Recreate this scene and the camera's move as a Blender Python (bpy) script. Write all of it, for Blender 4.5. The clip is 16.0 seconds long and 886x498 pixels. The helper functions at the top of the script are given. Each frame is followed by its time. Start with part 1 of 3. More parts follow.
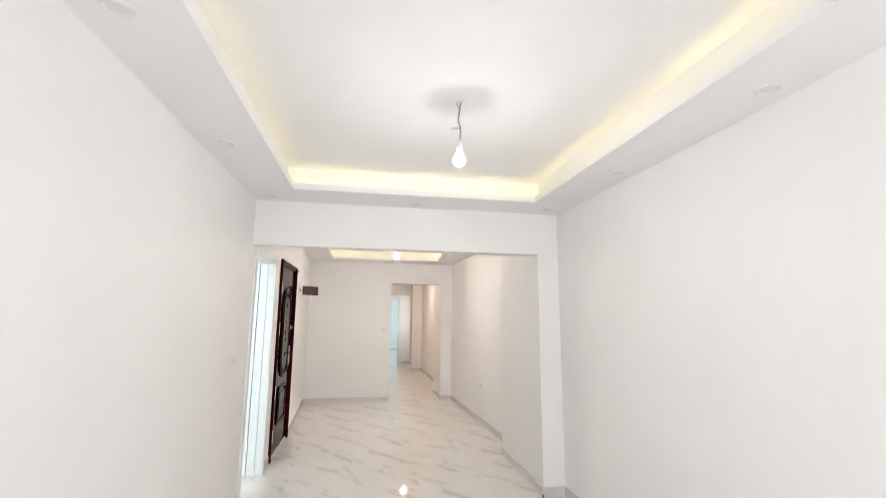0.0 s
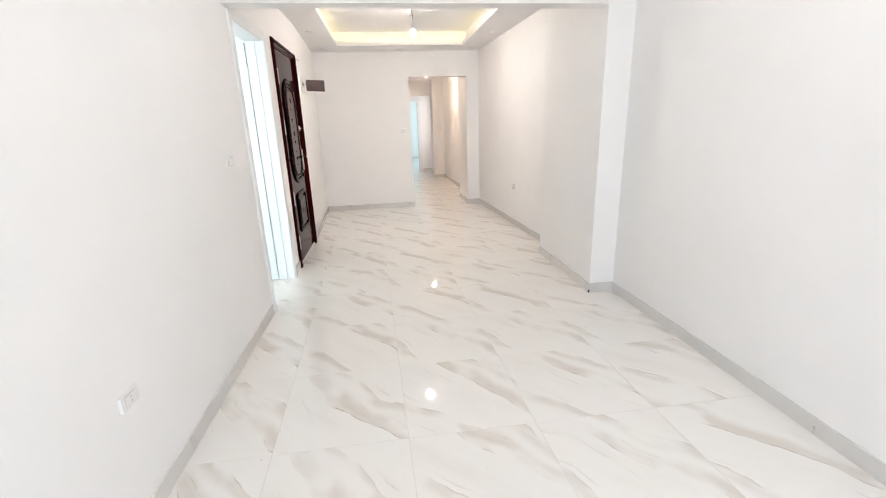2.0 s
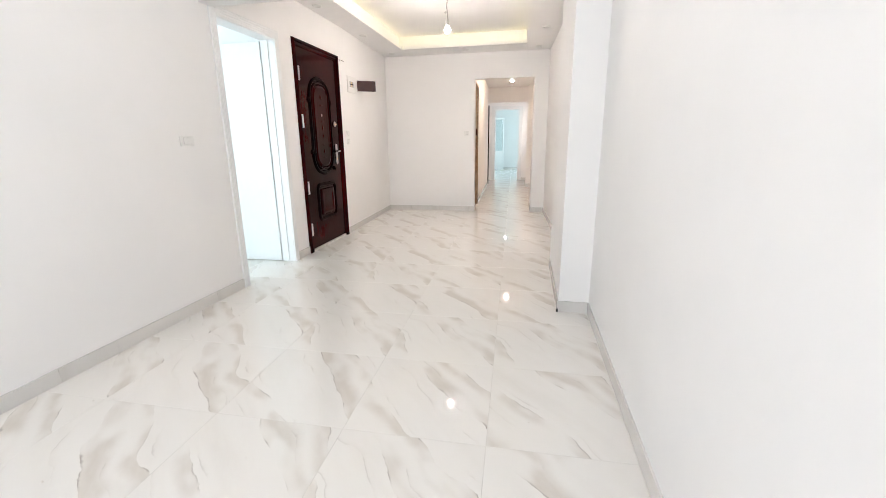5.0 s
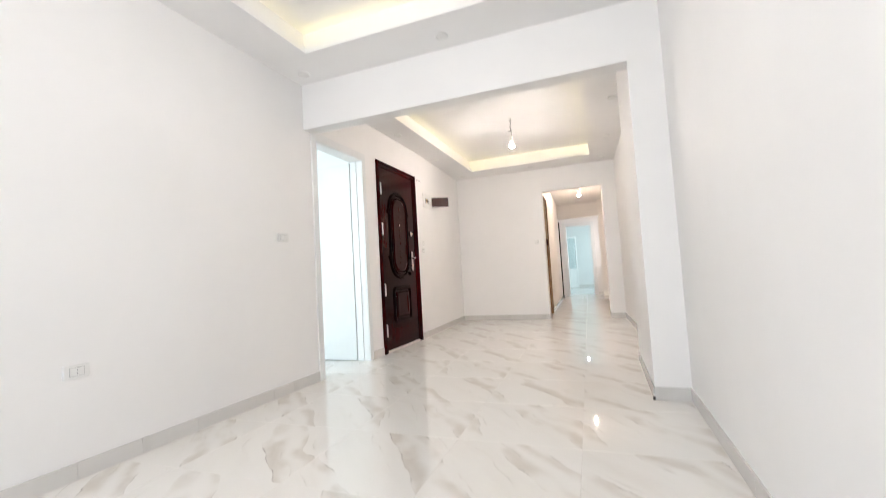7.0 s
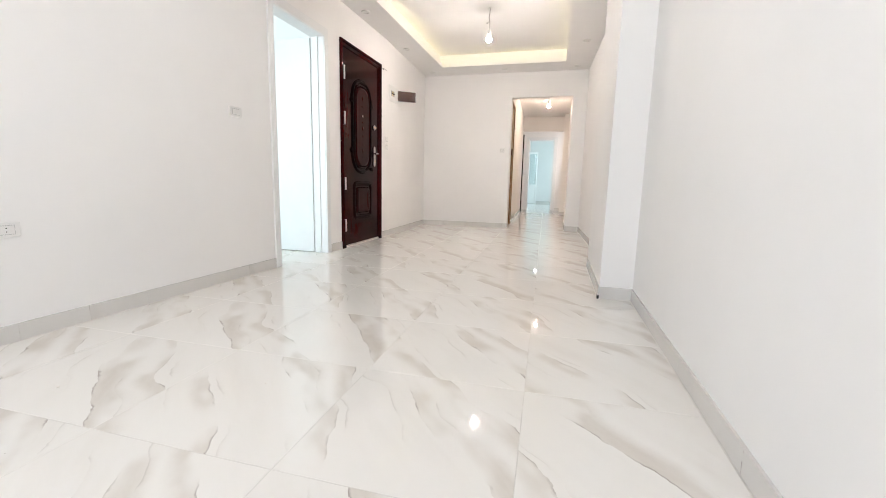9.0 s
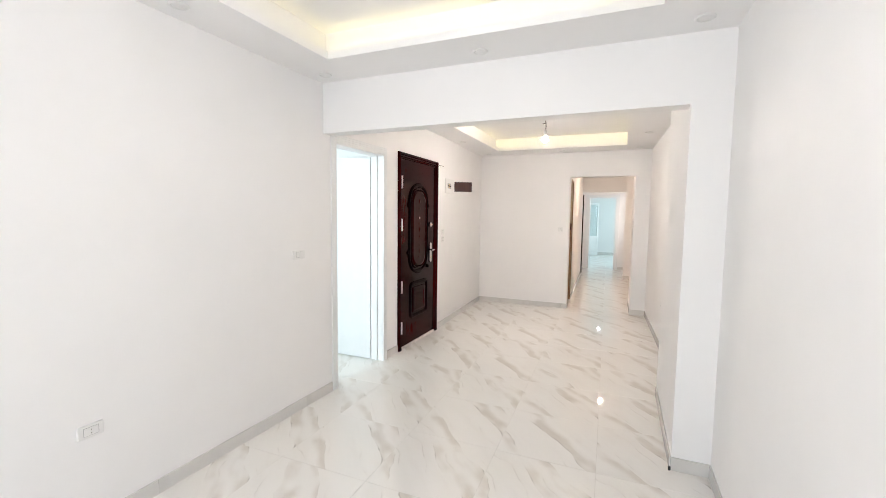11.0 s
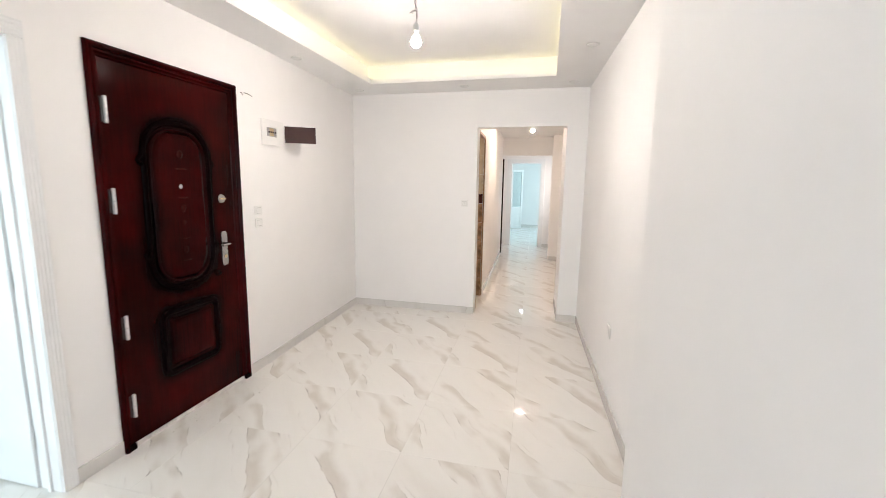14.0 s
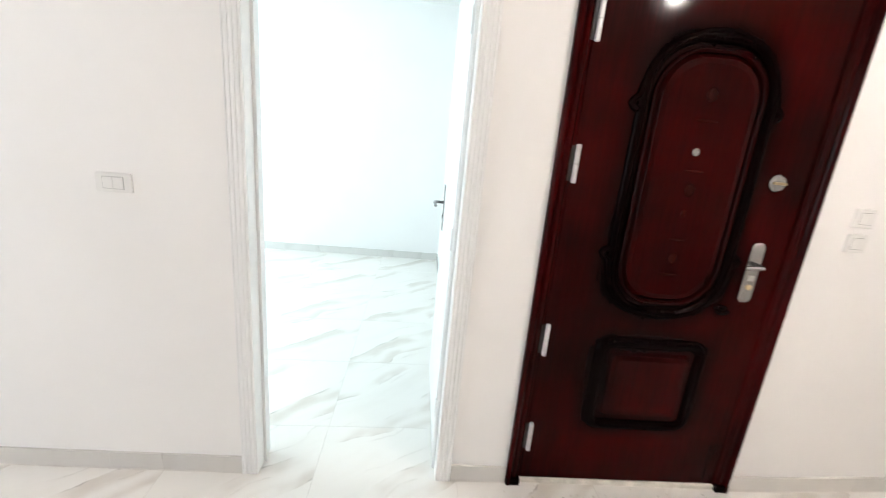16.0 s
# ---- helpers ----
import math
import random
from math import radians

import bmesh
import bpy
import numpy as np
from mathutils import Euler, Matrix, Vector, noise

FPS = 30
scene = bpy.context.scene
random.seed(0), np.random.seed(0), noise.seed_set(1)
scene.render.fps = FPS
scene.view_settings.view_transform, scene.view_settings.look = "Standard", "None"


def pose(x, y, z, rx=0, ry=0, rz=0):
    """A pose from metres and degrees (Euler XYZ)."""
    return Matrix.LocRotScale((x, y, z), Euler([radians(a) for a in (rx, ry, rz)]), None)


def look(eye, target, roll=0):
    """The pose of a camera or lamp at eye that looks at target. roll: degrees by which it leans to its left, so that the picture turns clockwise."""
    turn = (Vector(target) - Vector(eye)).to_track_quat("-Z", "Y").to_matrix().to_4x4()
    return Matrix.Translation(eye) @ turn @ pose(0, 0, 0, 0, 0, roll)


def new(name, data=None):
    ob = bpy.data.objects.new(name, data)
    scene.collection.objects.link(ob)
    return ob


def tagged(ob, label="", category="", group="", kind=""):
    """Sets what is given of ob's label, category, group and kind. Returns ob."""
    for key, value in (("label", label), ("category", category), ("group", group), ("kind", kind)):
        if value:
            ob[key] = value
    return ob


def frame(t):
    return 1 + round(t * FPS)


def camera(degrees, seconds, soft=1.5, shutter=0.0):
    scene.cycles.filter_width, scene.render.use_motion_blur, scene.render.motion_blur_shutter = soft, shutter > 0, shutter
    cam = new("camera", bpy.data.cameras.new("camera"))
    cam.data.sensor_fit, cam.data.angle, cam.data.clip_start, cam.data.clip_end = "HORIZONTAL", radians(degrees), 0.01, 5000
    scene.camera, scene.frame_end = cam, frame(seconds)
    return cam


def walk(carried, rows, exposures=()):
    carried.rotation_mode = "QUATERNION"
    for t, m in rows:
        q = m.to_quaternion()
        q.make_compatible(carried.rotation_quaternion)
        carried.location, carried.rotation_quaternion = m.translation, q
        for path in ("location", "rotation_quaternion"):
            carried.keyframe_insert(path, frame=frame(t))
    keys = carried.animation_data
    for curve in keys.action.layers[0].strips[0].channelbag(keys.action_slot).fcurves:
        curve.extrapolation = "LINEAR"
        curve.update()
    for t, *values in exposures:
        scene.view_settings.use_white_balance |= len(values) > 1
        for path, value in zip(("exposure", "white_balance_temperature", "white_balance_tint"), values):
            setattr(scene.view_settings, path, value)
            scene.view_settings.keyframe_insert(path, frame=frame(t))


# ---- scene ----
cam = camera(92.6, 16.0, 0.9, 0.3)
PATH = [
    (0, (0.955, 0.45, 1.522), (1.295, 2.397, 1.83), 0.5),
    (0.5, (0.937, 0.47, 1.456), (1.299, 2.436, 1.43), 1.0),
    (1, (0.942, 0.551, 1.381), (1.316, 2.491, 1.068), 0.6),
    (1.2, (0.973, 0.644, 1.33), (1.305, 2.57, 0.904), -0.1),
    (1.5, (0.888, 0.867, 1.323), (1.251, 2.774, 0.843), 0.8),
    (1.7, (0.91, 0.969, 1.316), (1.193, 2.876, 0.787), -1.5),
    (2, (0.929, 1.105, 1.34), (1.167, 3.009, 0.776), -1.9),
    (2.2, (1.043, 1.176, 1.316), (1.179, 3.104, 0.8), -2.0),
    (2.5, (1.169, 1.283, 1.362), (1.196, 3.212, 0.832), 0.4),
    (2.7, (1.276, 1.348, 1.362), (1.312, 3.273, 0.823), -0.2),
    (3, (1.468, 1.437, 1.312), (1.555, 3.369, 0.8), 0.3),
    (3.2, (1.628, 1.497, 1.301), (1.804, 3.431, 0.823), 3.9),
    (3.5, (1.762, 1.543, 1.346), (1.896, 3.474, 0.842), 2.8),
    (3.7, (1.874, 1.525, 1.361), (1.817, 3.459, 0.853), 1.5),
    (4, (2.038, 1.396, 1.342), (1.779, 3.276, 0.709), 1.9),
    (4.2, (2.105, 1.347, 1.339), (1.801, 3.231, 0.743), 1.3),
    (6.4, (2.297, 1.279, 0.736), (1.723, 3.182, 0.511), -5.1),
    (6.5, (2.278, 1.284, 0.744), (1.661, 3.179, 0.578), -5.1),
    (7, (2.264, 1.275, 0.818), (1.555, 3.142, 0.938), -3.3),
    (7.2, (2.293, 1.261, 0.852), (1.577, 3.108, 1.128), -1.8),
    (7.5, (2.272, 1.229, 0.883), (1.587, 3.051, 1.344), -1.0),
    (7.7, (2.283, 1.258, 0.892), (1.598, 3.071, 1.387), -0.6),
    (8, (2.233, 1.246, 0.86), (1.583, 3.101, 1.229), -0.7),
    (8.5, (2.232, 1.276, 0.73), (1.698, 3.196, 0.561), 0.9),
    (8.7, (2.223, 1.278, 0.693), (1.71, 3.187, 0.388), 1.2),
    (10.8, (2.158, 1.413, 1.375), (1.444, 3.267, 1.142), 0.3),
    (11, (2.178, 1.416, 1.463), (1.395, 3.249, 1.305), 0.7),
    (11.5, (2.131, 1.56, 1.483), (1.367, 3.402, 1.331), -0.1),
    (12, (2.083, 1.804, 1.486), (1.712, 3.756, 1.258), 1.0),
    (12.2, (2.105, 1.978, 1.447), (1.748, 3.941, 1.304), 1.9),
    (12.5, (2.114, 2.258, 1.475), (1.656, 4.195, 1.273), 1.6),
    (12.7, (2.131, 2.442, 1.459), (1.611, 4.361, 1.24), 1.7),
    (13, (2.137, 2.75, 1.413), (1.718, 4.701, 1.274), 0.9),
    (13.2, (2.079, 2.941, 1.455), (1.72, 4.9, 1.27), 0.3),
    (13.5, (2.119, 3.227, 1.444), (1.77, 5.189, 1.279), -0.2),
    (13.7, (2.109, 3.413, 1.456), (1.776, 5.373, 1.233), 0.9),
    (14, (2.156, 3.676, 1.466), (1.683, 5.596, 1.166), 0.9),
    (14.2, (2.097, 3.864, 1.443), (1.621, 5.791, 1.204), 1.1),
    (14.5, (2.045, 4.124, 1.477), (1.275, 5.938, 1.135), 1.6),
    (14.7, (2.002, 4.28, 1.495), (0.998, 5.962, 1.094), 1.6),
    (15, (1.91, 4.532, 1.442), (0.473, 5.874, 1.078), 2.3),
    (15.2, (1.845, 4.613, 1.47), (0.255, 5.75, 1.044), 3.0),
    (15.5, (1.735, 4.736, 1.434), (-0.096, 5.356, 0.919), 1.5),
    (15.7, (1.628, 4.794, 1.4), (-0.268, 5.167, 0.882), 5.5),
    (16, (1.468, 4.847, 1.43), (-0.453, 4.976, 0.889), 5.2),
]
walk(cam, [(t, look(eye, target, roll)) for t, eye, target, roll in PATH], [(0, -0.2, 6500, 10), (0.6, -0.16, 6440, 10), (1.2, -0.1, 6460, 10), (2.0, 0.04, 6320, 10), (4.0, 0.03, 6320, 10), (6.5, 0.0, 6400, 10), (7.5, -0.03, 6420, 10), (11.5, 0.0, 6400, 10), (12.7, 0.05, 6420, 10), (13.5, 0.04, 6470, 10), (14.0, 0.09, 6250, 9), (14.5, 0.09, 6140, 9), (15.0, 0.09, 6230, 9), (15.4, 0.14, 6350, 10), (16.0, 0.19, 6360, 9)])

# ---- light: sky outside, daylight in the window openings, unseen fill lamps for bathroom and lobby ----
world = bpy.data.worlds.new("world")
scene.world = world
world.use_nodes = True
sky = world.node_tree.nodes.new("ShaderNodeTexSky")
sky.sky_type, sky.sun_disc, sky.sun_elevation, sky.sun_rotation = "NISHITA", False, radians(48), radians(200)
world.node_tree.nodes["Background"].inputs[1].default_value = 0.1
world.node_tree.links.new(sky.outputs[0], world.node_tree.nodes["Background"].inputs[0])


def opening_light(name, eye, target, w, h, watts, colour):
    data = bpy.data.lights.new(name, "AREA")
    data.shape, data.size, data.size_y, data.energy, data.color = "RECTANGLE", w, h, watts, colour
    ob = new(name, data)
    ob.matrix_world = look(eye, target)
    return ob


opening_light("daylight_living", (1.35, -1.36, 1.3), (1.35, 4, 1.2), 2.2, 2.1, 66, (0.90, 0.95, 1.0))
opening_light("daylight_side_room", (-1.6, 0.94, 1.6), (-1.6, 4, 1.2), 2.2, 1.5, 92, (0.765, 0.945, 1.0))
opening_light("daylight_far_room", (3.66, 17.0, 1.5), (0, 17, 1.2), 2.6, 1.5, 72, (0.68, 0.93, 1.0))
# added warm lamp of no known source, to light the bathroom tiles
opening_light("fill_light_bathroom", (-0.36, 8.84, 1.75), (1.2, 8.84, 1.3), 0.30, 0.60, 9, (1.0, 0.86, 0.72))
# added fill lamp, out of view, to brighten the lobby's end wall
opening_light("fill_light_lobby", (2.56, 13.35, 1.5), (1.0, 14.0, 1.2), 0.6, 1.2, 14, (1.0, 0.92, 0.87))

LED_COLOUR, LED_GLOW = (1.0, 0.84, 0.37), 8.2
COOL_BULB, WARM_BULB, AMBER_BULB = ((1.0, 0.955, 0.95), 640.0), ((1.0, 0.885, 0.81), 1880.0), ((1.0, 0.765, 0.59), 1300.0)


# ---- materials ----
def material(name):
    m = bpy.data.materials.new(name)
    m.use_nodes = True
    t = m.node_tree
    return m, t, t.nodes["Principled BSDF"]


def node(t, kind, **values):
    n = t.nodes.new(kind)
    for key, value in values.items():
        n.inputs[key.replace("_", " ")].default_value = value
    return n


def math_node(t, op, a, b=None, c=None):
    n = t.nodes.new("ShaderNodeMath")
    n.operation = op
    for i, v in enumerate((a, b, c)):
        if v is None:
            continue
        if isinstance(v, (int, float)):
            n.inputs[i].default_value = v
        else:
            t.links.new(v, n.inputs[i])
    return n.outputs[0]


def mix_colour(t, fac, a, b):
    n = t.nodes.new("ShaderNodeMix")
    n.data_type = "RGBA"
    for i, v in ((0, fac), (6, a), (7, b)):
        if isinstance(v, (int, float)):
            n.inputs[i].default_value = v
        elif isinstance(v, tuple):
            n.inputs[i].default_value = (*v, 1)
        else:
            t.links.new(v, n.inputs[i])
    return n.outputs[2]


def noise_node(t, coords, scale, detail=3.0, rough=0.5):
    n = node(t, "ShaderNodeTexNoise", Scale=scale, Detail=detail, Roughness=rough)
    t.links.new(coords, n.inputs["Vector"])
    return n.outputs[0]


def ramp(t, value, lo, hi):
    n = t.nodes.new("ShaderNodeMapRange")
    n.interpolation_type = "SMOOTHSTEP"
    t.links.new(value, n.inputs[0])
    n.inputs[1].default_value, n.inputs[2].default_value = lo, hi
    return n.outputs[0]


def bump(t, p, height, strength, distance):
    n = node(t, "ShaderNodeBump", Strength=strength, Distance=distance)
    t.links.new(height, n.inputs["Height"])
    t.links.new(n.outputs[0], p.inputs["Normal"])


def plain(name, colour, rough, metal=0.0, vary=0.12, scale=9.0, grain=0.0, coat=0.0):
    """A surface of one paint or metal, a little uneven in tone and gloss."""
    m, t, p = material(name)
    c = t.nodes.new("ShaderNodeTexCoord").outputs["Object"]
    big, fine = noise_node(t, c, scale), noise_node(t, c, scale * 9, 4)
    tone = math_node(t, "ADD", math_node(t, "MULTIPLY", big, 0.7), math_node(t, "MULTIPLY", fine, 0.3))
    t.links.new(mix_colour(t, ramp(t, tone, 0.3, 0.7), tuple(v * (1 - vary) for v in colour), tuple(min(1, v * (1 + vary)) for v in colour)), p.inputs["Base Color"])
    t.links.new(math_node(t, "ADD", math_node(t, "MULTIPLY", fine, 0.12), max(0.02, rough - 0.06)), p.inputs["Roughness"])
    p.inputs["Metallic"].default_value, p.inputs["Coat Weight"].default_value = metal, coat
    if grain:
        bump(t, p, fine, 0.5, grain)
    return m


def paint(name, colour, rough=0.62):
    """Rolled wall paint: faint cloudiness, fine roller stipple, slow waviness of the plaster."""
    m, t, p = material(name)
    c = t.nodes.new("ShaderNodeNewGeometry").outputs["Position"]
    cloud, wave, stipple = noise_node(t, c, 1.3, 4, 0.6), noise_node(t, c, 2.2, 1), noise_node(t, c, 260, 2)
    t.links.new(mix_colour(t, ramp(t, cloud, 0.25, 0.75), tuple(v * 0.965 for v in colour), colour), p.inputs["Base Color"])
    p.inputs["Roughness"].default_value = rough
    height = math_node(t, "ADD", math_node(t, "MULTIPLY", wave, 1.0), math_node(t, "MULTIPLY", stipple, 0.06))
    bump(t, p, height, 0.35, 0.006)
    return m


def marble(name, base, grey, line, rough, amount=1.0):
    """Polished porcelain with soft grey veins that run across the tile and end in a sharp, darker edge; each tile its own cut."""
    m, t, p = material(name)
    local = t.nodes.new("ShaderNodeTexCoord").outputs["Object"]
    shift = t.nodes.new("ShaderNodeObjectInfo").outputs["Random"]
    off = t.nodes.new("ShaderNodeCombineXYZ")
    cut = math_node(t, "MULTIPLY", math_node(t, "FLOOR", math_node(t, "MULTIPLY", shift, 8.0)), 1.37)
    t.links.new(cut, off.inputs[0])
    t.links.new(math_node(t, "MULTIPLY", cut, 2.3), off.inputs[1])
    vec = t.nodes.new("ShaderNodeVectorMath")
    t.links.new(local, vec.inputs[0])
    t.links.new(off.outputs[0], vec.inputs[1])
    where = vec.outputs[0]
    xyz = t.nodes.new("ShaderNodeSeparateXYZ")
    t.links.new(local, xyz.inputs[0])
    jitter = math_node(t, "MULTIPLY", math_node(t, "SUBTRACT", math_node(t, "FRACT", math_node(t, "MULTIPLY", cut, 3.71)), 0.5), 0.28)
    across = math_node(t, "ADD", jitter, math_node(t, "ADD", math_node(t, "MULTIPLY", xyz.outputs[0], 0.74), math_node(t, "MULTIPLY", xyz.outputs[1], 0.67)))
    along = math_node(t, "SUBTRACT", math_node(t, "MULTIPLY", xyz.outputs[0], 0.67), math_node(t, "MULTIPLY", xyz.outputs[1], 0.74))
    lengthwise = t.nodes.new("ShaderNodeCombineXYZ")
    t.links.new(across, lengthwise.inputs[0])
    t.links.new(math_node(t, "MULTIPLY", along, 0.22), lengthwise.inputs[1])
    t.links.new(cut, lengthwise.inputs[2])
    patch = t.nodes.new("ShaderNodeCombineXYZ")
    t.links.new(across, patch.inputs[0])
    t.links.new(math_node(t, "MULTIPLY", along, 0.48), patch.inputs[1])
    t.links.new(cut, patch.inputs[2])
    warp = math_node(t, "SUBTRACT", noise_node(t, where, 1.9, 1, 0.5), 0.5)
    sway = math_node(t, "SUBTRACT", noise_node(t, where, 6.0, 1, 0.5), 0.5)
    ragged = math_node(t, "SUBTRACT", noise_node(t, where, 26.0, 4, 0.65), 0.5)
    s = math_node(t, "ADD", math_node(t, "ADD", across, math_node(t, "MULTIPLY", warp, 0.24)), math_node(t, "ADD", math_node(t, "MULTIPLY", sway, 0.060), math_node(t, "MULTIPLY", ragged, 0.024)))
    streak = ramp(t, noise_node(t, lengthwise.outputs[0], 34.0, 3, 0.6), 0.25, 0.70)
    broken = ramp(t, noise_node(t, where, 9.5, 3), 0.40, 0.60)

    def veins(freq, at, flat, fade, lo, hi, scale, thin):
        f = math_node(t, "FRACT", math_node(t, "MULTIPLY", math_node(t, "SUBTRACT", s, at), freq))
        smear = math_node(t, "SUBTRACT", 1.0, ramp(t, f, flat, fade))
        smear = math_node(t, "MULTIPLY", smear, math_node(t, "ADD", 0.78, math_node(t, "MULTIPLY", streak, 0.22)))
        edge = math_node(t, "SUBTRACT", 1.0, ramp(t, f, 0.0, thin))
        field = noise_node(t, patch.outputs[0], scale, 2)
        here, crisp = ramp(t, field, lo, hi), ramp(t, field, lo + 0.04, lo + 0.12)
        return math_node(t, "MULTIPLY", smear, here), math_node(t, "MULTIPLY", edge, math_node(t, "MULTIPLY", crisp, broken))

    s1, e1 = veins(1.65, 0.42, 0.08, 0.20, 0.37, 0.56, 5.5, 0.015)
    s2, e2 = veins(-2.1, 0.62, 0.05, 0.17, 0.43, 0.61, 6.5, 0.016)
    s3, e3 = veins(6.1, 0.17, 0.0, 0.14, 0.46, 0.62, 6.0, 0.05)
    cloud = ramp(t, noise_node(t, lengthwise.outputs[0], 6.0, 5, 0.6), 0.42, 0.85)
    smear = math_node(t, "MINIMUM", math_node(t, "ADD", math_node(t, "MAXIMUM", s1, math_node(t, "MULTIPLY", s2, 0.85)), math_node(t, "MULTIPLY", s3, 0.16)), 1.0)
    edge = math_node(t, "MINIMUM", math_node(t, "ADD", math_node(t, "ADD", e1, math_node(t, "MULTIPLY", e2, 0.8)), math_node(t, "MULTIPLY", e3, 0.30)), 1.0)
    colour = mix_colour(t, math_node(t, "MULTIPLY", cloud, 0.20), base, grey)
    colour = mix_colour(t, math_node(t, "MULTIPLY", smear, 0.64 * amount), colour, grey)
    colour = mix_colour(t, math_node(t, "MULTIPLY", edge, 0.88 * amount), colour, line)
    speck = node(t, "ShaderNodeTexVoronoi", Scale=6.0)
    t.links.new(where, speck.inputs["Vector"])
    dot = math_node(t, "SUBTRACT", 1.0, ramp(t, speck.outputs["Distance"], 0.012, 0.022))
    colour = mix_colour(t, math_node(t, "MULTIPLY", dot, 0.5), colour, line)
    t.links.new(colour, p.inputs["Base Color"])
    fine = noise_node(t, where, 60, 3)
    t.links.new(math_node(t, "ADD", math_node(t, "MULTIPLY", fine, 0.05), rough), p.inputs["Roughness"])
    bump(t, p, noise_node(t, where, 5.5, 1), 0.06, 0.004)
    return m


def lacquer(name, dark, light, rough=0.14, gloss=0.045, moulding_shade=False):
    """Dark stained wood under lacquer: long upright grain, brushed tone; the last argument paints shade round the
    mouldings into the colour.
    """
    m, t, p = material(name)
    c = t.nodes.new("ShaderNodeTexCoord").outputs["Object"]
    stretch = t.nodes.new("ShaderNodeMapping")
    stretch.inputs["Scale"].default_value = (22, 22, 1.1)
    t.links.new(c, stretch.inputs[0])
    grain, tone = noise_node(t, stretch.outputs[0], 4.0, 6, 0.65), noise_node(t, c, 2.4, 3)
    v = math_node(t, "ADD", math_node(t, "MULTIPLY", grain, 0.35), math_node(t, "MULTIPLY", tone, 0.65))
    stained = mix_colour(t, ramp(t, v, 0.32, 0.68), dark, light)
    # near-black shade painted into the wood on both sides of the moulding outlines
    if moulding_shade:
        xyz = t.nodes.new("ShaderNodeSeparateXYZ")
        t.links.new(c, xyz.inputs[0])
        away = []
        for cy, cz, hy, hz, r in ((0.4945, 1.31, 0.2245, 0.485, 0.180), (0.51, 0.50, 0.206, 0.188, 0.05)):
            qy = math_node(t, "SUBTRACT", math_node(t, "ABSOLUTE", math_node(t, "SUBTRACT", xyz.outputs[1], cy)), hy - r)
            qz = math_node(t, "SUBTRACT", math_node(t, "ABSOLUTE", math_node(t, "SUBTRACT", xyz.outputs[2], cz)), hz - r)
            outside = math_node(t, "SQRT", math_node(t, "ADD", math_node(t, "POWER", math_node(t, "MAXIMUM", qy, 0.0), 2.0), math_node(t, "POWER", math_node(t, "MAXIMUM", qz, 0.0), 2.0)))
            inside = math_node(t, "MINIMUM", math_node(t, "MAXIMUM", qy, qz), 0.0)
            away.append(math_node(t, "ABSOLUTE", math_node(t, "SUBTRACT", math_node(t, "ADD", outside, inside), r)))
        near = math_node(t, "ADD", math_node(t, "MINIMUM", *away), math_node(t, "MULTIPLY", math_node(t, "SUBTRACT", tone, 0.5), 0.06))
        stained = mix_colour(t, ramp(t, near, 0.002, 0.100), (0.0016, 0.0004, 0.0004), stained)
    t.links.new(stained, p.inputs["Base Color"])
    t.links.new(math_node(t, "ADD", math_node(t, "MULTIPLY", grain, 0.12), rough - 0.05), p.inputs["Roughness"])
    p.inputs["Specular IOR Level"].default_value = gloss
    bump(t, p, math_node(t, "ADD", math_node(t, "MULTIPLY", v, 0.4), noise_node(t, c, 7.0, 2)), 0.10, 0.005)
    return m


def glow(name, colour, strength):
    m, t, p = material(name)
    p.inputs["Base Color"].default_value = (0.9, 0.9, 0.88, 1)
    p.inputs["Emission Color"].default_value, p.inputs["Emission Strength"].default_value = (*colour, 1), strength
    return m


WALL = paint("white wall paint", (0.885, 0.870, 0.855))
CEILING = paint("white ceiling paint", (0.90, 0.888, 0.877), 0.7)
TILE = marble("polished marble porcelain", (0.828, 0.804, 0.764), (0.575, 0.517, 0.450), (0.32, 0.285, 0.25), 0.010)
SKIRT = marble("grey marble skirting", (0.685, 0.664, 0.635), (0.57, 0.548, 0.518), (0.28, 0.24, 0.22), 0.10, 0.7)
GROUT = plain("pale grout", (0.66, 0.63, 0.59), 0.9)
WHITE_WOOD = plain("white satin door paint", (0.82, 0.82, 0.815), 0.38, vary=0.02, scale=3, grain=0.0004)
WHITE_PLASTIC = plain("white plastic", (0.80, 0.79, 0.77), 0.34, vary=0.02)
GREY_GAP = plain("grey shadow gap plastic", (0.45, 0.44, 0.43), 0.5, vary=0.05)
BLACK = plain("black plastic", (0.015, 0.015, 0.015), 0.5)
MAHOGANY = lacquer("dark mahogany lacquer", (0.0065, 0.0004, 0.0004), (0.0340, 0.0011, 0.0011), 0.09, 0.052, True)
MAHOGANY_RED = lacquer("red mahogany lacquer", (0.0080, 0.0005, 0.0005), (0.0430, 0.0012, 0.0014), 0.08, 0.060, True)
CARVED = lacquer("worn carved mahogany", (0.012, 0.0015, 0.0010), (0.040, 0.0055, 0.0030), 0.10, 0.08)
# near-black base; on the mouldings it takes in the dark of their grooves
NEAR_BLACK = lacquer("near-black mahogany", (0.0012, 0.0003, 0.0003), (0.0022, 0.0004, 0.0004), 0.05, 0.026)
STEEL = plain("satin steel", (0.36, 0.355, 0.35), 0.24, 1.0, 0.08, 30)
PALE_STEEL = plain("pale zinc hinge", (0.66, 0.65, 0.65), 0.42, 0.35, 0.08, 30)
BRASS = plain("dull brass", (0.62, 0.50, 0.32), 0.32, 1.0)
SMOKED = plain("smoked brown plastic", (0.045, 0.020, 0.018), 0.22, vary=0.1)
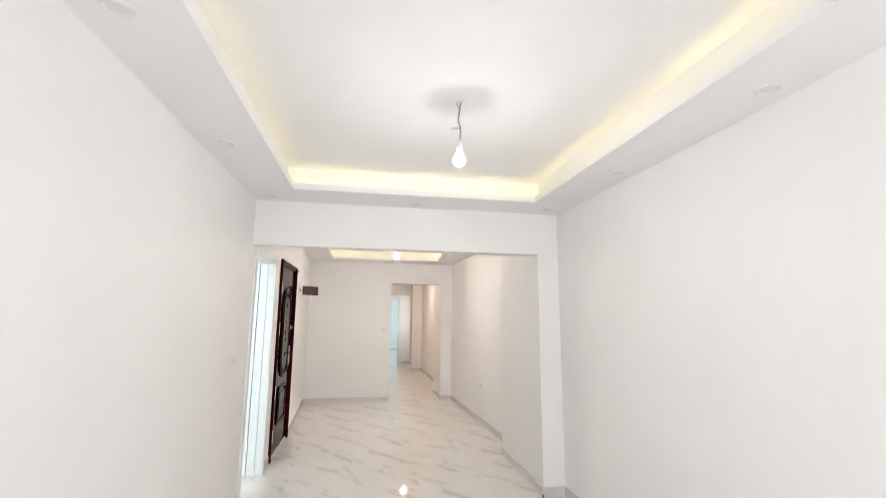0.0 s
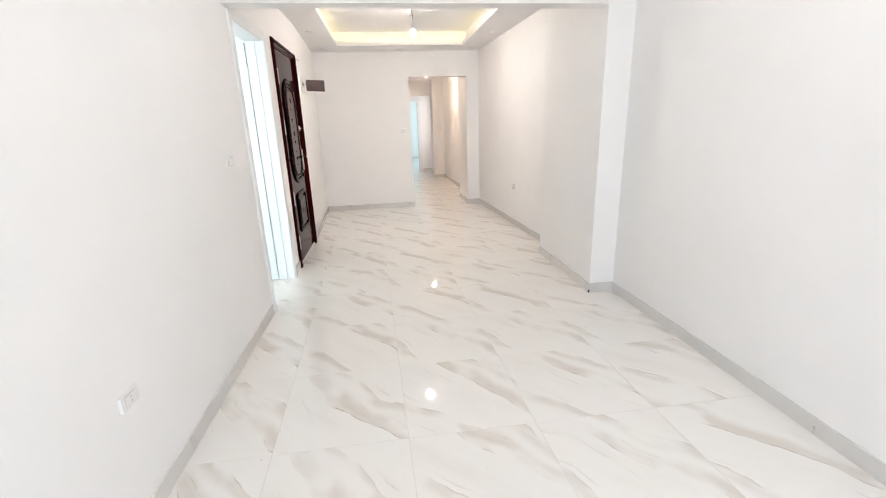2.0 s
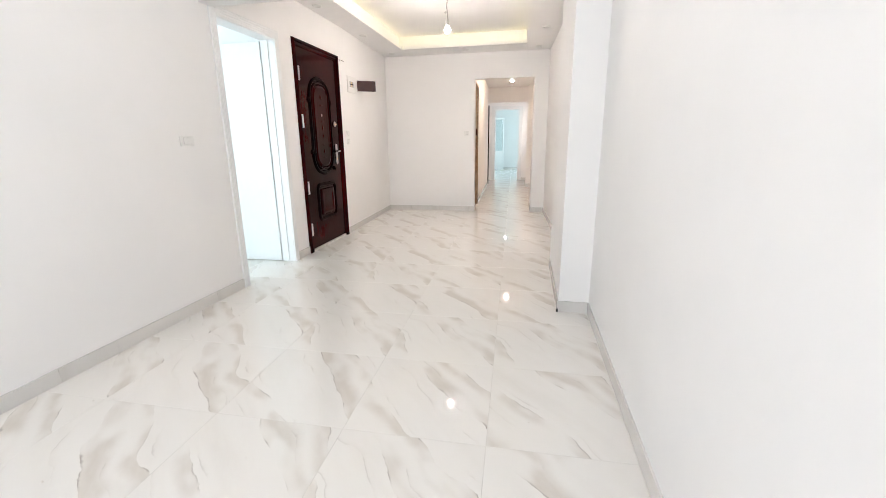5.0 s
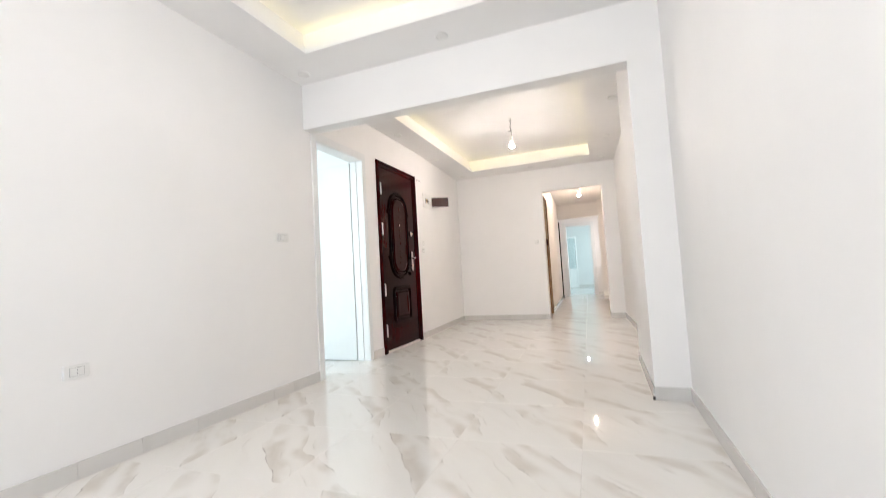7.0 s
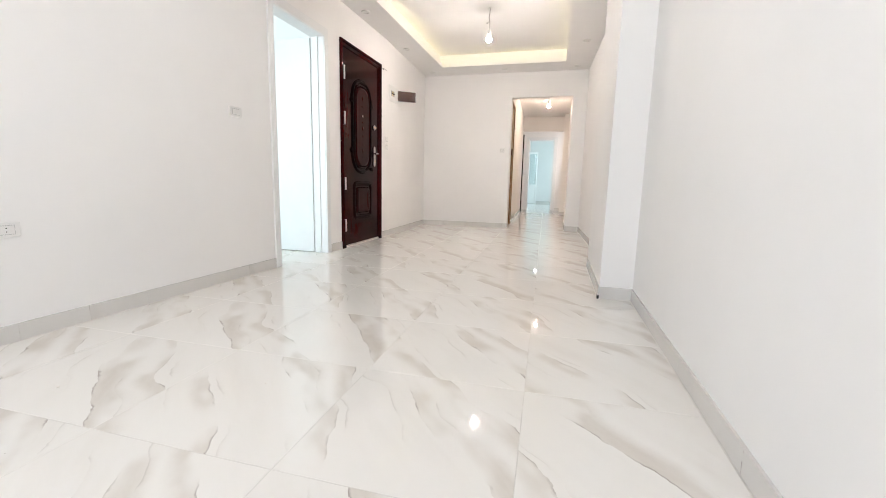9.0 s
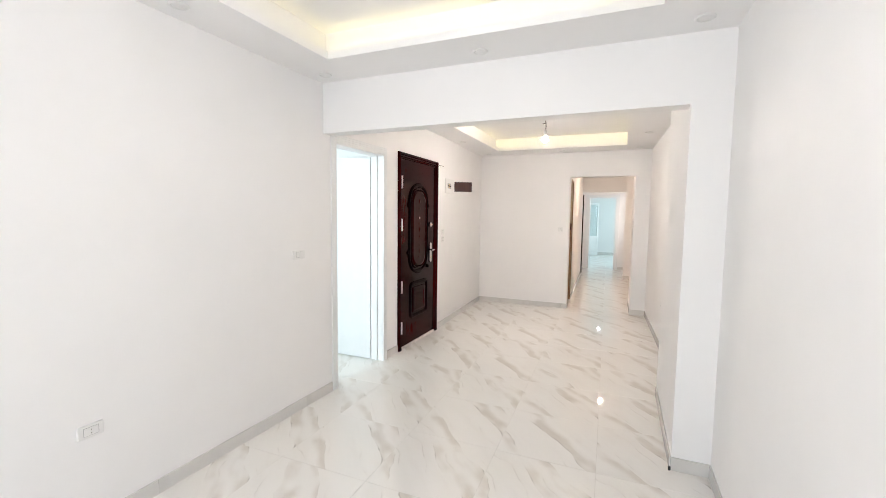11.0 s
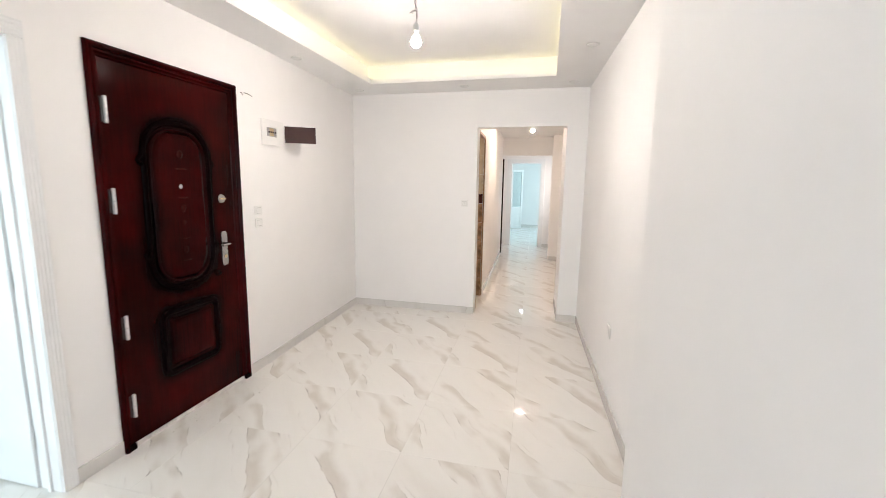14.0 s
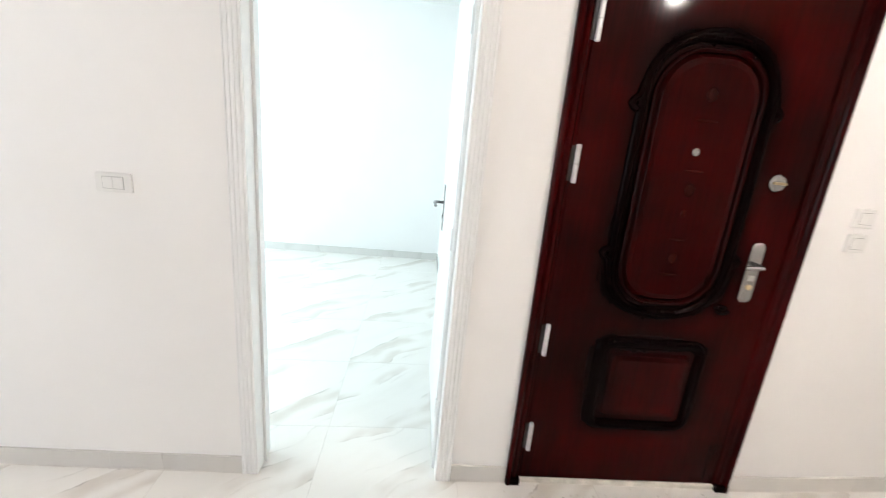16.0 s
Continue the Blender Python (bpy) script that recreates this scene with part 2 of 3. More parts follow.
WIRE = plain("dark wire insulation", (0.05, 0.035, 0.035), 0.5)
WIRE_PALE = plain("pale wire insulation", (0.45, 0.40, 0.38), 0.5)
DARK_WOOD = plain("dark brown matt wood", (0.006, 0.003, 0.0025), 0.75, vary=0.3)
DARK_WOOD.node_tree.nodes["Principled BSDF"].inputs["Specular IOR Level"].default_value = 0.02
STONE = plain("pale threshold stone", (0.62, 0.58, 0.53), 0.5, vary=0.2, scale=14, grain=0.001)
OAK = plain("tan door frame wood", (0.34, 0.20, 0.10), 0.45, vary=0.18, scale=6)
BEIGE_TILE = plain("glazed beige wall tile", (0.60, 0.48, 0.34), 0.2, vary=0.1)
BROWN_TILE = plain("mottled brown wall tile", (0.34, 0.20, 0.11), 0.22, vary=0.5, scale=12)
RED_TILE = plain("dark red border tile", (0.055, 0.012, 0.010), 0.2, vary=0.3)
# the second tape glows at 0.55, for one side of the front cove
LED, LED_WEAK = glow("warm light tape", LED_COLOUR, LED_GLOW), glow("weak warm light tape", LED_COLOUR, LED_GLOW * 0.55)


def lit_dome(name, colour, strength):
    """Thin translucent bulb wall: lets the light inside pass and glows by itself."""
    m, t, p = material(name)
    clear, shine, both = t.nodes.new("ShaderNodeBsdfTransparent"), node(t, "ShaderNodeEmission", Color=(*colour, 1), Strength=strength), t.nodes.new("ShaderNodeAddShader")
    t.links.new(clear.outputs[0], both.inputs[0])
    t.links.new(shine.outputs[0], both.inputs[1])
    t.links.new(both.outputs[0], t.nodes["Material Output"].inputs[0])
    t.nodes.remove(p)
    return m


DOME_COOL, DOME_WARM = lit_dome("translucent cool bulb", COOL_BULB[0], 9.0), lit_dome("translucent warm bulb", WARM_BULB[0], 9.0)
BULB_FAR = glow("lit far bulb", COOL_BULB[0], 150.0)
BULB_FRONT, BULB_BACK, BULB_CORRIDOR = glow("lit bulb", *COOL_BULB), glow("lit warm bulb", *WARM_BULB), glow("lit amber bulb", *AMBER_BULB)
GLASS, _t, _p = material("clear glass")
_p.inputs["Transmission Weight"].default_value, _p.inputs["Roughness"].default_value = 1.0, 0.02
_p.inputs["Base Color"].default_value = (0.88, 0.97, 0.98, 1)


# ---- mesh helpers ----
def mesh_object(name, bm, mat, parent=None, label="", smooth=False):
    bmesh.ops.recalc_face_normals(bm, faces=bm.faces)
    data = bpy.data.meshes.new(name)
    bm.to_mesh(data)
    bm.free()
    data.materials.append(mat)
    if smooth:
        for f in data.polygons:
            f.use_smooth = True
    ob = new(name, data)
    if parent:
        ob.parent = parent
    return tagged(ob, label)


def part(name, bm, mat, parent, label="", smooth=False):
    return mesh_object(name, bm, mat, parent, label, smooth)


def thing(name, m, label, category, group="", kind=""):
    ob = new(name)
    ob.empty_display_size = 0.05
    ob.matrix_world = m
    return tagged(ob, label, category, group, kind)


def boxed(x0, x1, y0, y1, z0, z1, edge=0.0, bm=None):
    bm = bm or bmesh.new()
    one = bmesh.ops.create_cube(bm, size=1, matrix=Matrix.Translation(((x0 + x1) / 2, (y0 + y1) / 2, (z0 + z1) / 2)) @ Matrix.Diagonal((x1 - x0, y1 - y0, z1 - z0, 1)))
    if edge:
        edges = list({e for v in one["verts"] for e in v.link_edges})
        bmesh.ops.bevel(bm, geom=edges, offset=edge, segments=2, profile=0.6, affect="EDGES")
    return bm


def prism(points, z0, z1, bm=None):
    """An upright solid on a plan outline, given counter-clockwise."""
    bm = bm or bmesh.new()
    low, high = ([bm.verts.new((x, y, z)) for x, y in points] for z in (z0, z1))
    n = len(points)
    bm.faces.new(low[::-1])
    bm.faces.new(high)
    for i in range(n):
        bm.faces.new((low[i], low[(i + 1) % n], high[(i + 1) % n], high[i]))
    return bm


def turned(profile, steps=24, axis="z", bm=None):
    """A solid of revolution from (radius, height) pairs."""
    bm = bm or bmesh.new()
    rings = []
    for r, h in profile:
        ring = []
        for k in range(steps):
            a = 2 * math.pi * k / steps
            c, s = r * math.cos(a), r * math.sin(a)
            ring.append(bm.verts.new((c, s, h) if axis == "z" else (h, c, s)))
        rings.append(ring)
    for a, b in zip(rings, rings[1:]):
        for k in range(steps):
            bm.faces.new((a[k], a[(k + 1) % steps], b[(k + 1) % steps], b[k]))
    bm.faces.new(rings[0])
    bm.faces.new(rings[-1])
    return bm


def swept(path, section, closed=True, bm=None):
    """A moulding along a path in the upright plane (y, z); section holds (sideways, out) pairs, out along x."""
    bm = bm or bmesh.new()
    n, rings = len(path), []
    for i, (y, z) in enumerate(path):
        a = path[i - 1] if closed or i else path[i]
        b = path[(i + 1) % n] if closed or i < n - 1 else path[i]
        d = Vector((b[0] - a[0], b[1] - a[1])).normalized()
        rings.append([bm.verts.new((out, y + d.y * side, z - d.x * side)) for side, out in section])
    k = len(section)
    for i in range(n if closed else n - 1):
        p, q = rings[i], rings[(i + 1) % n]
        for j in range(k - 1):
            bm.faces.new((p[j], p[j + 1], q[j + 1], q[j]))
    if not closed:
        bm.faces.new(rings[0])
        bm.faces.new(rings[-1])
    return bm


def tube(points, r, steps=8, bm=None):
    """A bent round wire through points in space."""
    bm = bm or bmesh.new()
    rings = []
    for i, p in enumerate(points):
        d = (Vector(points[min(i + 1, len(points) - 1)]) - Vector(points[max(i - 1, 0)])).normalized()
        a = d.orthogonal().normalized()
        if rings:
            a = (last - d * last.dot(d)).normalized()
        last = a
        b = d.cross(a)
        rings.append([bm.verts.new(Vector(p) + r * (math.cos(2 * math.pi * k / steps) * a + math.sin(2 * math.pi * k / steps) * b)) for k in range(steps)])
    for p, q in zip(rings, rings[1:]):
        for k in range(steps):
            bm.faces.new((p[k], p[(k + 1) % steps], q[(k + 1) % steps], q[k]))
    bm.faces.new(rings[0])
    bm.faces.new(rings[-1])
    return bm


def wall(name, p0, p1, z0, z1, thick, openings=(), label="", mat=None):
    """A wall whose face runs from p0 to p1; thick > 0 builds it out to the right of that way. openings: (from, to, bottom, top) along the face."""
    bm = bmesh.new()
    a, d = Vector(p0), Vector(p1) - Vector(p0)
    length = d.length
    d.normalize()
    out = Vector((d.y, -d.x)) * thick
    cuts = sorted({0.0, length, *[u for o in openings for u in o[:2]]})
    for u0, u1 in zip(cuts, cuts[1:]):
        spans = [(z0, z1)]
        for o in openings:
            if o[0] <= u0 + 1e-6 and o[1] >= u1 - 1e-6:
                spans = [s for lo, hi in spans for s in ((lo, min(hi, o[2])), (max(lo, o[3]), hi)) if s[1] - s[0] > 1e-4]
        for lo, hi in spans:
            q = [a + d * u0, a + d * u1, a + d * u1 + out, a + d * u0 + out]
            prism([(v.x, v.y) for v in q], lo, hi, bm)
    ob = mesh_object(name, bm, mat or WALL)
    return tagged(ob, label or "plain white painted plaster wall", "wall", kind="structure")


# ---- large structure ----
SOFFIT, TOP, LINTEL = 2.463, 2.65, 2.085
BACK = 8.345

wall("wall_west_front", (0, -1.3), (0, 6.5), -0.03, 2.8, -0.13, [(4.235 + 1.3, 5.035 + 1.3, -0.03, 2.062), (5.312 + 1.3, 6.283 + 1.3, -0.03, 2.108)], "white painted plaster wall with two door openings")
wall("wall_west_back", (0, 6.5), (-0.09, BACK), -0.03, 2.8, -0.13)
wall("wall_east_front", (2.72, -1.3), (2.683, 4.12), -0.03, 2.8, 0.15)
wall("wall_east_back", (2.662, 5.24), (2.508, BACK), -0.03, 2.8, 0.3)
wall("wall_north", (-0.3, BACK), (2.9, BACK), -0.03, 2.8, -0.15, [(1.673, 2.603, -0.03, LINTEL)], "white painted wall with an open passage into the corridor")
wall("wall_south", (-0.13, -1.3), (2.87, -1.3), -0.03, 2.8, 0.12, [(0.38, 2.58, 0.25, 2.35)])
pier = mesh_object("wall_pier", prism([(2.485, 4.12), (2.9, 4.12), (2.9, 5.24), (2.478, 5.24)], -0.03, 2.8), WALL)
tagged(pier, "white painted plaster pier beside the wide opening", "wall", kind="structure")
beam = mesh_object("ceiling_beam", prism([(0, 4.1215), (2.485, 4.1215), (2.485, 4.25), (0, 4.25)], LINTEL, 2.78), WALL)
tagged(beam, "white painted beam across the wide opening between the two rooms", "beam", kind="structure")

# side room behind the white door
wall("wall_side_room_west", (-3.13, 1.0), (-3.13, 5.1), -0.03, 2.8, -0.12)
wall("wall_side_room_north", (-3.25, 5.1), (-0.13, 5.1), -0.03, 2.8, -0.1)
wall("wall_side_room_south", (-3.25, 1.0), (-0.13, 1.0), -0.03, 2.8, 0.12, [(0.55, 2.75, 0.85, 2.35)])

# corridor, lobby and far room
jamb = mesh_object("wall_corridor_jamb", prism([(2.303, BACK + 0.15), (2.9, BACK + 0.15), (2.9, 9.05), (2.285, 9.05)], -0.03, 2.8), WALL)
tagged(jamb, "thick white painted end of the corridor wall", "wall", kind="structure")
wall("wall_corridor_west", (1.366, BACK + 0.15), (1.17, 12.9), -0.03, 2.8, -0.035, [(0.07, 0.72, -0.03, 2.085)], "cream lit corridor wall with a bathroom door opening")
wall("wall_corridor_east", (2.54, 9.05), (2.45, 12.35), -0.03, 2.8, 0.3)
pier2 = mesh_object("wall_corridor_pier", prism([(2.185, 12.35), (2.9, 12.35), (2.9, 12.9), (2.185, 12.9)], -0.03, 2.8), WALL)
tagged(pier2, "white painted pier at the end of the corridor", "wall", kind="structure")
lintel2 = mesh_object("corridor_lintel", boxed(1.10, 2.185, 12.76, 12.9, 2.085, 2.8), WALL)
tagged(lintel2, "painted lintel across the end of the corridor", "beam", kind="structure")
wall("wall_lobby_west", (0.95, 12.9), (0.95, 14.2), -0.03, 2.8, -0.12)
wall("wall_lobby_south", (0.83, 12.9), (1.134, 12.9), -0.03, 2.8, 0.12)
# the opening here is unseen, cut to let the added lobby lamp in
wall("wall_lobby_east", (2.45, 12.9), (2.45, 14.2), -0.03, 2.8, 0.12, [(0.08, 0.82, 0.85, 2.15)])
wall("wall_lobby_end", (0.9, 14.2), (2.6, 14.2), -0.03, 2.8, -0.13, [(0.336, 1.053, -0.03, 2.03)], "white painted wall with a doorway into a daylit room")
wall("wall_far_room_west", (-0.6, 14.33), (-0.6, 19.4), -0.03, 2.8, -0.12)
wall("wall_far_room_east", (3.6, 14.33), (3.6, 19.4), -0.03, 2.8, 0.12, [(1.3, 3.95, 0.8, 2.35)])
wall("wall_far_room_north", (-0.72, 19.4), (3.72, 19.4), -0.03, 2.8, -0.12)
wall("wall_far_room_south_west", (-0.72, 14.33), (0.9, 14.33), -0.03, 2.8, 0.1)
wall("wall_far_room_south_east", (2.6, 14.33), (3.72, 14.33), -0.03, 2.8, 0.1)

# bathroom beside the corridor
wall("wall_bathroom_north", (-0.3, 9.18), (1.294, 9.18), -0.03, 2.8, -0.1)
# unseen opening made for the added bathroom lamp
wall("wall_bathroom_west", (-0.3, BACK + 0.15), (-0.3, 9.28), -0.03, 2.8, -0.1, [(0.18, 0.50, 1.42, 2.08)])


def tray_ceiling(name, x0, x1, y0, y1, hx0, hx1, hy0, hy1, weak_side=None):
    """A dropped border with a recessed tray; the border ends in a lip with a hollow behind it for the light tape."""
    bm, deep = bmesh.new(), 0.060
    for a, b, c, d in ((x0, hx0, y0, y1), (hx1, x1, y0, y1), (hx0, hx1, y0, hy0), (hx0, hx1, hy1, y1)):
        boxed(a, b, c, d, SOFFIT, SOFFIT + 0.012, 0, bm)
    lip = 0.010
    for a, b, c, d in ((hx0 - lip, hx0, hy0 - lip, hy1 + lip), (hx1, hx1 + lip, hy0 - lip, hy1 + lip), (hx0, hx1, hy0 - lip, hy0), (hx0, hx1, hy1, hy1 + lip)):
        boxed(a, b, c, d, SOFFIT + 0.012, SOFFIT + 0.050, 0, bm)
    for a, b, c, d in ((x0, hx0 - deep, y0, y1), (hx1 + deep, x1, y0, y1), (hx0 - deep, hx1 + deep, y0, hy0 - deep), (hx0 - deep, hx1 + deep, hy1 + deep, y1)):
        boxed(a, b, c, d, SOFFIT + 0.012, TOP + 0.1, 0, bm)
    boxed(hx0 - deep, hx1 + deep, hy0 - deep, hy1 + deep, TOP, TOP + 0.1, 0, bm)
    ob = mesh_object(name, bm, CEILING)
    tagged(ob, "white plaster tray ceiling with a glowing recessed cove", "ceiling", kind="structure")
    z, g = SOFFIT + 0.0125, lip + 0.012
    for side_no, (a, b) in enumerate((((hx1 + g, hy0 - g), (hx0 - g, hy0 - g)), ((hx1 + g, hy1 + g), (hx1 + g, hy0 - g)), ((hx0 - g, hy1 + g), (hx1 + g, hy1 + g)), ((hx0 - g, hy0 - g), (hx0 - g, hy1 + g)))):
        d = Vector((b[0] - a[0], b[1] - a[1]))
        n = max(6, int(d.length / 0.10))
        side = Vector((-d.y, d.x)).normalized()
        tape, rows = bmesh.new(), []
        for k in range(n + 1):
            q = Vector((a[0] * 3 + k * 0.5, a[1] * 2, 0.5))
            p = Vector(a) + d * (k / n) + side * (-0.003 + 0.006 * noise.noise(q))
            rise = 0.0015 + 0.0015 * noise.noise(q * 1.7)
            rows.append([tape.verts.new((p.x + side.x * w, p.y + side.y * w, z + rise + h)) for w, h in ((0.010, 0), (0.010, 0.002), (0.0, 0.002), (0.0, 0.0))])
        for p, q in zip(rows, rows[1:]):
            for k in range(4):
                tape.faces.new((p[k], p[(k + 1) % 4], q[(k + 1) % 4], q[k]))
        tape.faces.new(rows[0])
        tape.faces.new(rows[-1])
        weak = side_no == weak_side
        strip = mesh_object("led_strip", tape, LED_WEAK if weak else LED)
        tagged(strip, "weakly glowing yellow light tape in the ceiling cove" if weak else "warm yellow light tape standing in the ceiling cove", "light strip", "cove lights")


tray_ceiling("ceiling_front", -0.002, 2.75, -1.3, 4.13, 0.364, 2.307, 0.95, 3.72, 3)
tray_ceiling("ceiling_back", -0.10, 2.70, 4.25, BACK, 0.345, 2.167, 4.73, 7.855)
for name, a, b, c, d, z in (("ceiling_corridor", 1.0, 2.95, BACK + 0.15, 12.9, 2.45), ("ceiling_lobby", 0.83, 2.6, 12.9, 14.2, 2.5), ("ceiling_far_room", -0.72, 3.72, 14.33, 19.5, 2.6),
                            ("ceiling_side_room", -3.25, -0.13, 0.9, 5.2, 2.6), ("ceiling_bathroom", -0.4, 1.29, BACK + 0.15, 9.3, 2.4)):
    tagged(mesh_object(name, boxed(a, b, c, d, z, z + 0.15), CEILING), "plain white painted ceiling", "ceiling", kind="structure")

ground = mesh_object("floor", boxed(-3.4, 3.9, -1.5, 19.6, -0.16, -0.0011), GROUT)
tagged(ground, "floor of large polished white marble-look tiles with grey veins", "floor", kind="structure")


# ---- doors ----
def rounded(y0, y1, z0, z1, r, steps=10):
    """An upright outline with round corners, counter-clockwise as seen from the room."""
    path = []
    for cy, cz, a0 in ((y1 - r, z0 + r, -90), (y1 - r, z1 - r, 0), (y0 + r, z1 - r, 90), (y0 + r, z0 + r, 180)):
        for k in range(steps + 1):
            a = radians(a0 + 90 * k / steps)
            path.append((cy + r * math.cos(a), cz + r * math.sin(a)))
    return path


def bead(width, height, foot=0.0, steps=8):
    """A half-round moulding section."""
    return [(-width / 2 * math.cos(math.pi * k / steps), foot + height * math.sin(math.pi * k / steps)) for k in range(steps + 1)]


def pillow(path, rise, levels, foot=0.0):
    """A raised field inside an outline: the outline drawn in step by step while it swells towards the room."""
    bm = bmesh.new()
    cy = sum(p[0] for p in path) / len(path)
    cz = sum(p[1] for p in path) / len(path)
    hy, hz = max(abs(p[0] - cy) for p in path), max(abs(p[1] - cz) for p in path)
    rings = []
    for inset, h in levels:
        rings.append([bm.verts.new((foot + h * rise, cy + (y - cy) * (1 - inset / hy), cz + (z - cz) * (1 - inset / hz))) for y, z in path])
    n = len(path)
    for a, b in zip(rings, rings[1:]):
        for k in range(n):
            bm.faces.new((a[k], a[(k + 1) % n], b[(k + 1) % n], b[k]))
    bm.faces.new(rings[-1])
    return bm


def front_door():
    """Security door of dark mahogany look, shut: stepped frame, leaf with two moulded fields, hinges, lock, handle and spyhole."""
    y0, y1, top = 5.30, 6.295, 2.12
    door = thing("front_door", pose(0, y0, 0), "closed dark mahogany security door with carved oval panel, chrome handle", "door")
    w = y1 - y0
    section = [(0.0, -0.10), (0.0, 0.016), (0.006, 0.024), (0.014, 0.026), (0.022, 0.020), (0.027, 0.009), (0.034, 0.014), (0.044, 0.015), (0.052, 0.004), (0.060, 0.002), (0.066, -0.012), (0.066, -0.10)]
    bm = bmesh.new()
    rings = []
    for cy, cz, sy, sz in ((0, 0, 1, 0), (0, top, 1, -1), (w, top, -1, -1), (w, 0, -1, 0)):
        rings.append([bm.verts.new((out, cy + sy * s, cz + sz * s)) for s, out in section])
    for a, b in zip(rings, rings[1:]):
        for k in range(len(section) - 1):
            bm.faces.new((a[k], a[k + 1], b[k + 1], b[k]))
    bm.faces.new(rings[0])
    bm.faces.new(rings[-1])
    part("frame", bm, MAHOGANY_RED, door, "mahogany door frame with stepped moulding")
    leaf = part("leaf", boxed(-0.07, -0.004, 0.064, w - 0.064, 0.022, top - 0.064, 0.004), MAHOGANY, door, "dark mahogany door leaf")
    oval = rounded(0.270, 0.719, 0.825, 1.795, 0.180, 14)
    part("oval_moulding", swept(oval, bead(0.038, 0.017, -0.005)), NEAR_BLACK, leaf, "near-black raised oval moulding", True)
    inner = rounded(0.306, 0.683, 0.866, 1.754, 0.148, 14)
    part("oval_bead", swept(inner, bead(0.020, 0.018, -0.005)), MAHOGANY_RED, leaf, "thin red inner bead", True)
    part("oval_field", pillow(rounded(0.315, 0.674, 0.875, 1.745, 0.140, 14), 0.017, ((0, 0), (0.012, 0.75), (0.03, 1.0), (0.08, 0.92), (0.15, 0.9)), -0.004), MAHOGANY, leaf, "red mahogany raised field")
    for zc, up in ((1.80, 1), (0.822, -1)):
        arc = []
        for k in range(25):
            a = radians(202 - 224 * k / 24) if up > 0 else radians(158 + 224 * k / 24)
            r = 0.252 + 0.010 * math.cos(k / 24 * 2 * math.pi)
            arc.append((0.4945 + 0.93 * r * math.cos(a), zc - up * 0.228 + r * math.sin(a)))
        keep = arc[3:-3]
        for end, turn in ((0, 1), (-1, -1)):
            y, z = keep[end]
            curl = [(y + (0.03 if end else -0.03) * math.sin(radians(40 * j)) * (1 - j / 9), z - up * 0.016 * j * (1 - j / 12)) for j in range(1, 6)]
            keep = keep + curl if end else curl[::-1] + keep
        part("scroll_moulding", swept(keep, bead(0.026, 0.016, -0.005), closed=False), NEAR_BLACK, leaf, "near-black scroll round the oval", True)
    for zc, h, wd in ((1.62, 0.05, 0.030), (1.535, 0.012, 0.060), (1.365, 0.012, 0.05), (1.30, 0.05, 0.026), (1.215, 0.030, 0.016), (1.12, 0.012, 0.050), (1.05, 0.045, 0.022), (0.985, 0.012, 0.055)):
        orn = bmesh.new()
        bmesh.ops.create_icosphere(orn, subdivisions=2, radius=1, matrix=Matrix.Translation((0.012, 0.4945, zc)) @ Matrix.Diagonal((0.005, wd * 0.7, h * 0.5, 1)))
        part("carved_ornament", orn, CARVED, leaf, "", True)
    low = rounded(0.304, 0.716, 0.312, 0.688, 0.045, 6)
    part("lower_moulding", swept(low, bead(0.046, 0.016, -0.005)), NEAR_BLACK, leaf, "near-black raised square moulding", True)
    part("lower_field", pillow(rounded(0.346, 0.674, 0.354, 0.646, 0.022, 6), 0.015, ((0, 0), (0.01, 0.8), (0.03, 1.0), (0.07, 0.9)), -0.004), MAHOGANY, leaf, "red mahogany raised square field")
    for z in (1.808, 1.357, 0.686, 0.242):
        hinge = part("hinge", turned([(0.0078, -0.066), (0.0092, -0.062), (0.0092, 0.062), (0.0078, 0.066)], 14), PALE_STEEL, door, "pale zinc barrel hinge", True)
        hinge.location = (0.012, 0.074, z)
        groove = part("joint", turned([(0.0095, -0.002), (0.0095, 0.002)], 14), GREY_GAP, hinge)
        # black block draws the dark shadow left of the barrel
        plate = part("hinge_shadow", boxed(-0.016, -0.002, -0.022, -0.008, -0.06, 0.06, 0.002), BLACK, hinge)
    spy = part("spyhole", turned([(0.0135, -0.004), (0.0135, 0.004), (0.009, 0.007), (0.006, 0.007)], 18, "x"), STEEL, leaf, "chrome spyhole")
    spy.location = (0.012, 0.483, 1.431)
    rose = part("deadbolt", turned([(0.031, -0.004), (0.031, 0.006), (0.026, 0.011), (0.012, 0.012)], 24, "x"), STEEL, leaf, "chrome deadbolt rosette")
    rose.location = (0.0, 0.815, 1.350)
    part("thumb_turn", boxed(0.010, 0.026, -0.018, 0.018, -0.005, 0.005, 0.003), BRASS, rose, "brass thumb turn")
    shape = rounded(-0.027, 0.027, -0.120, 0.120, 0.020, 6)
    plate = part("lock_plate", pillow(shape, 0.012, ((0, 0), (0.001, 0.7), (0.006, 1.0)), -0.004), STEEL, leaf, "satin steel lock plate")
    plate.location = (0.0, 0.820, 1.010)
    lever = part("lever_handle", tube([(0.006, 0, 0.035), (0.045, 0, 0.035), (0.052, -0.006, 0.035), (0.054, -0.03, 0.034), (0.053, -0.07, 0.031)], 0.0085, 12), STEEL, plate, "satin steel lever", True)
    part("cylinder", turned([(0.011, 0.004), (0.011, 0.012), (0.008, 0.014)], 16, "x"), BRASS, plate, "brass key cylinder").location = (0, 0, -0.055)
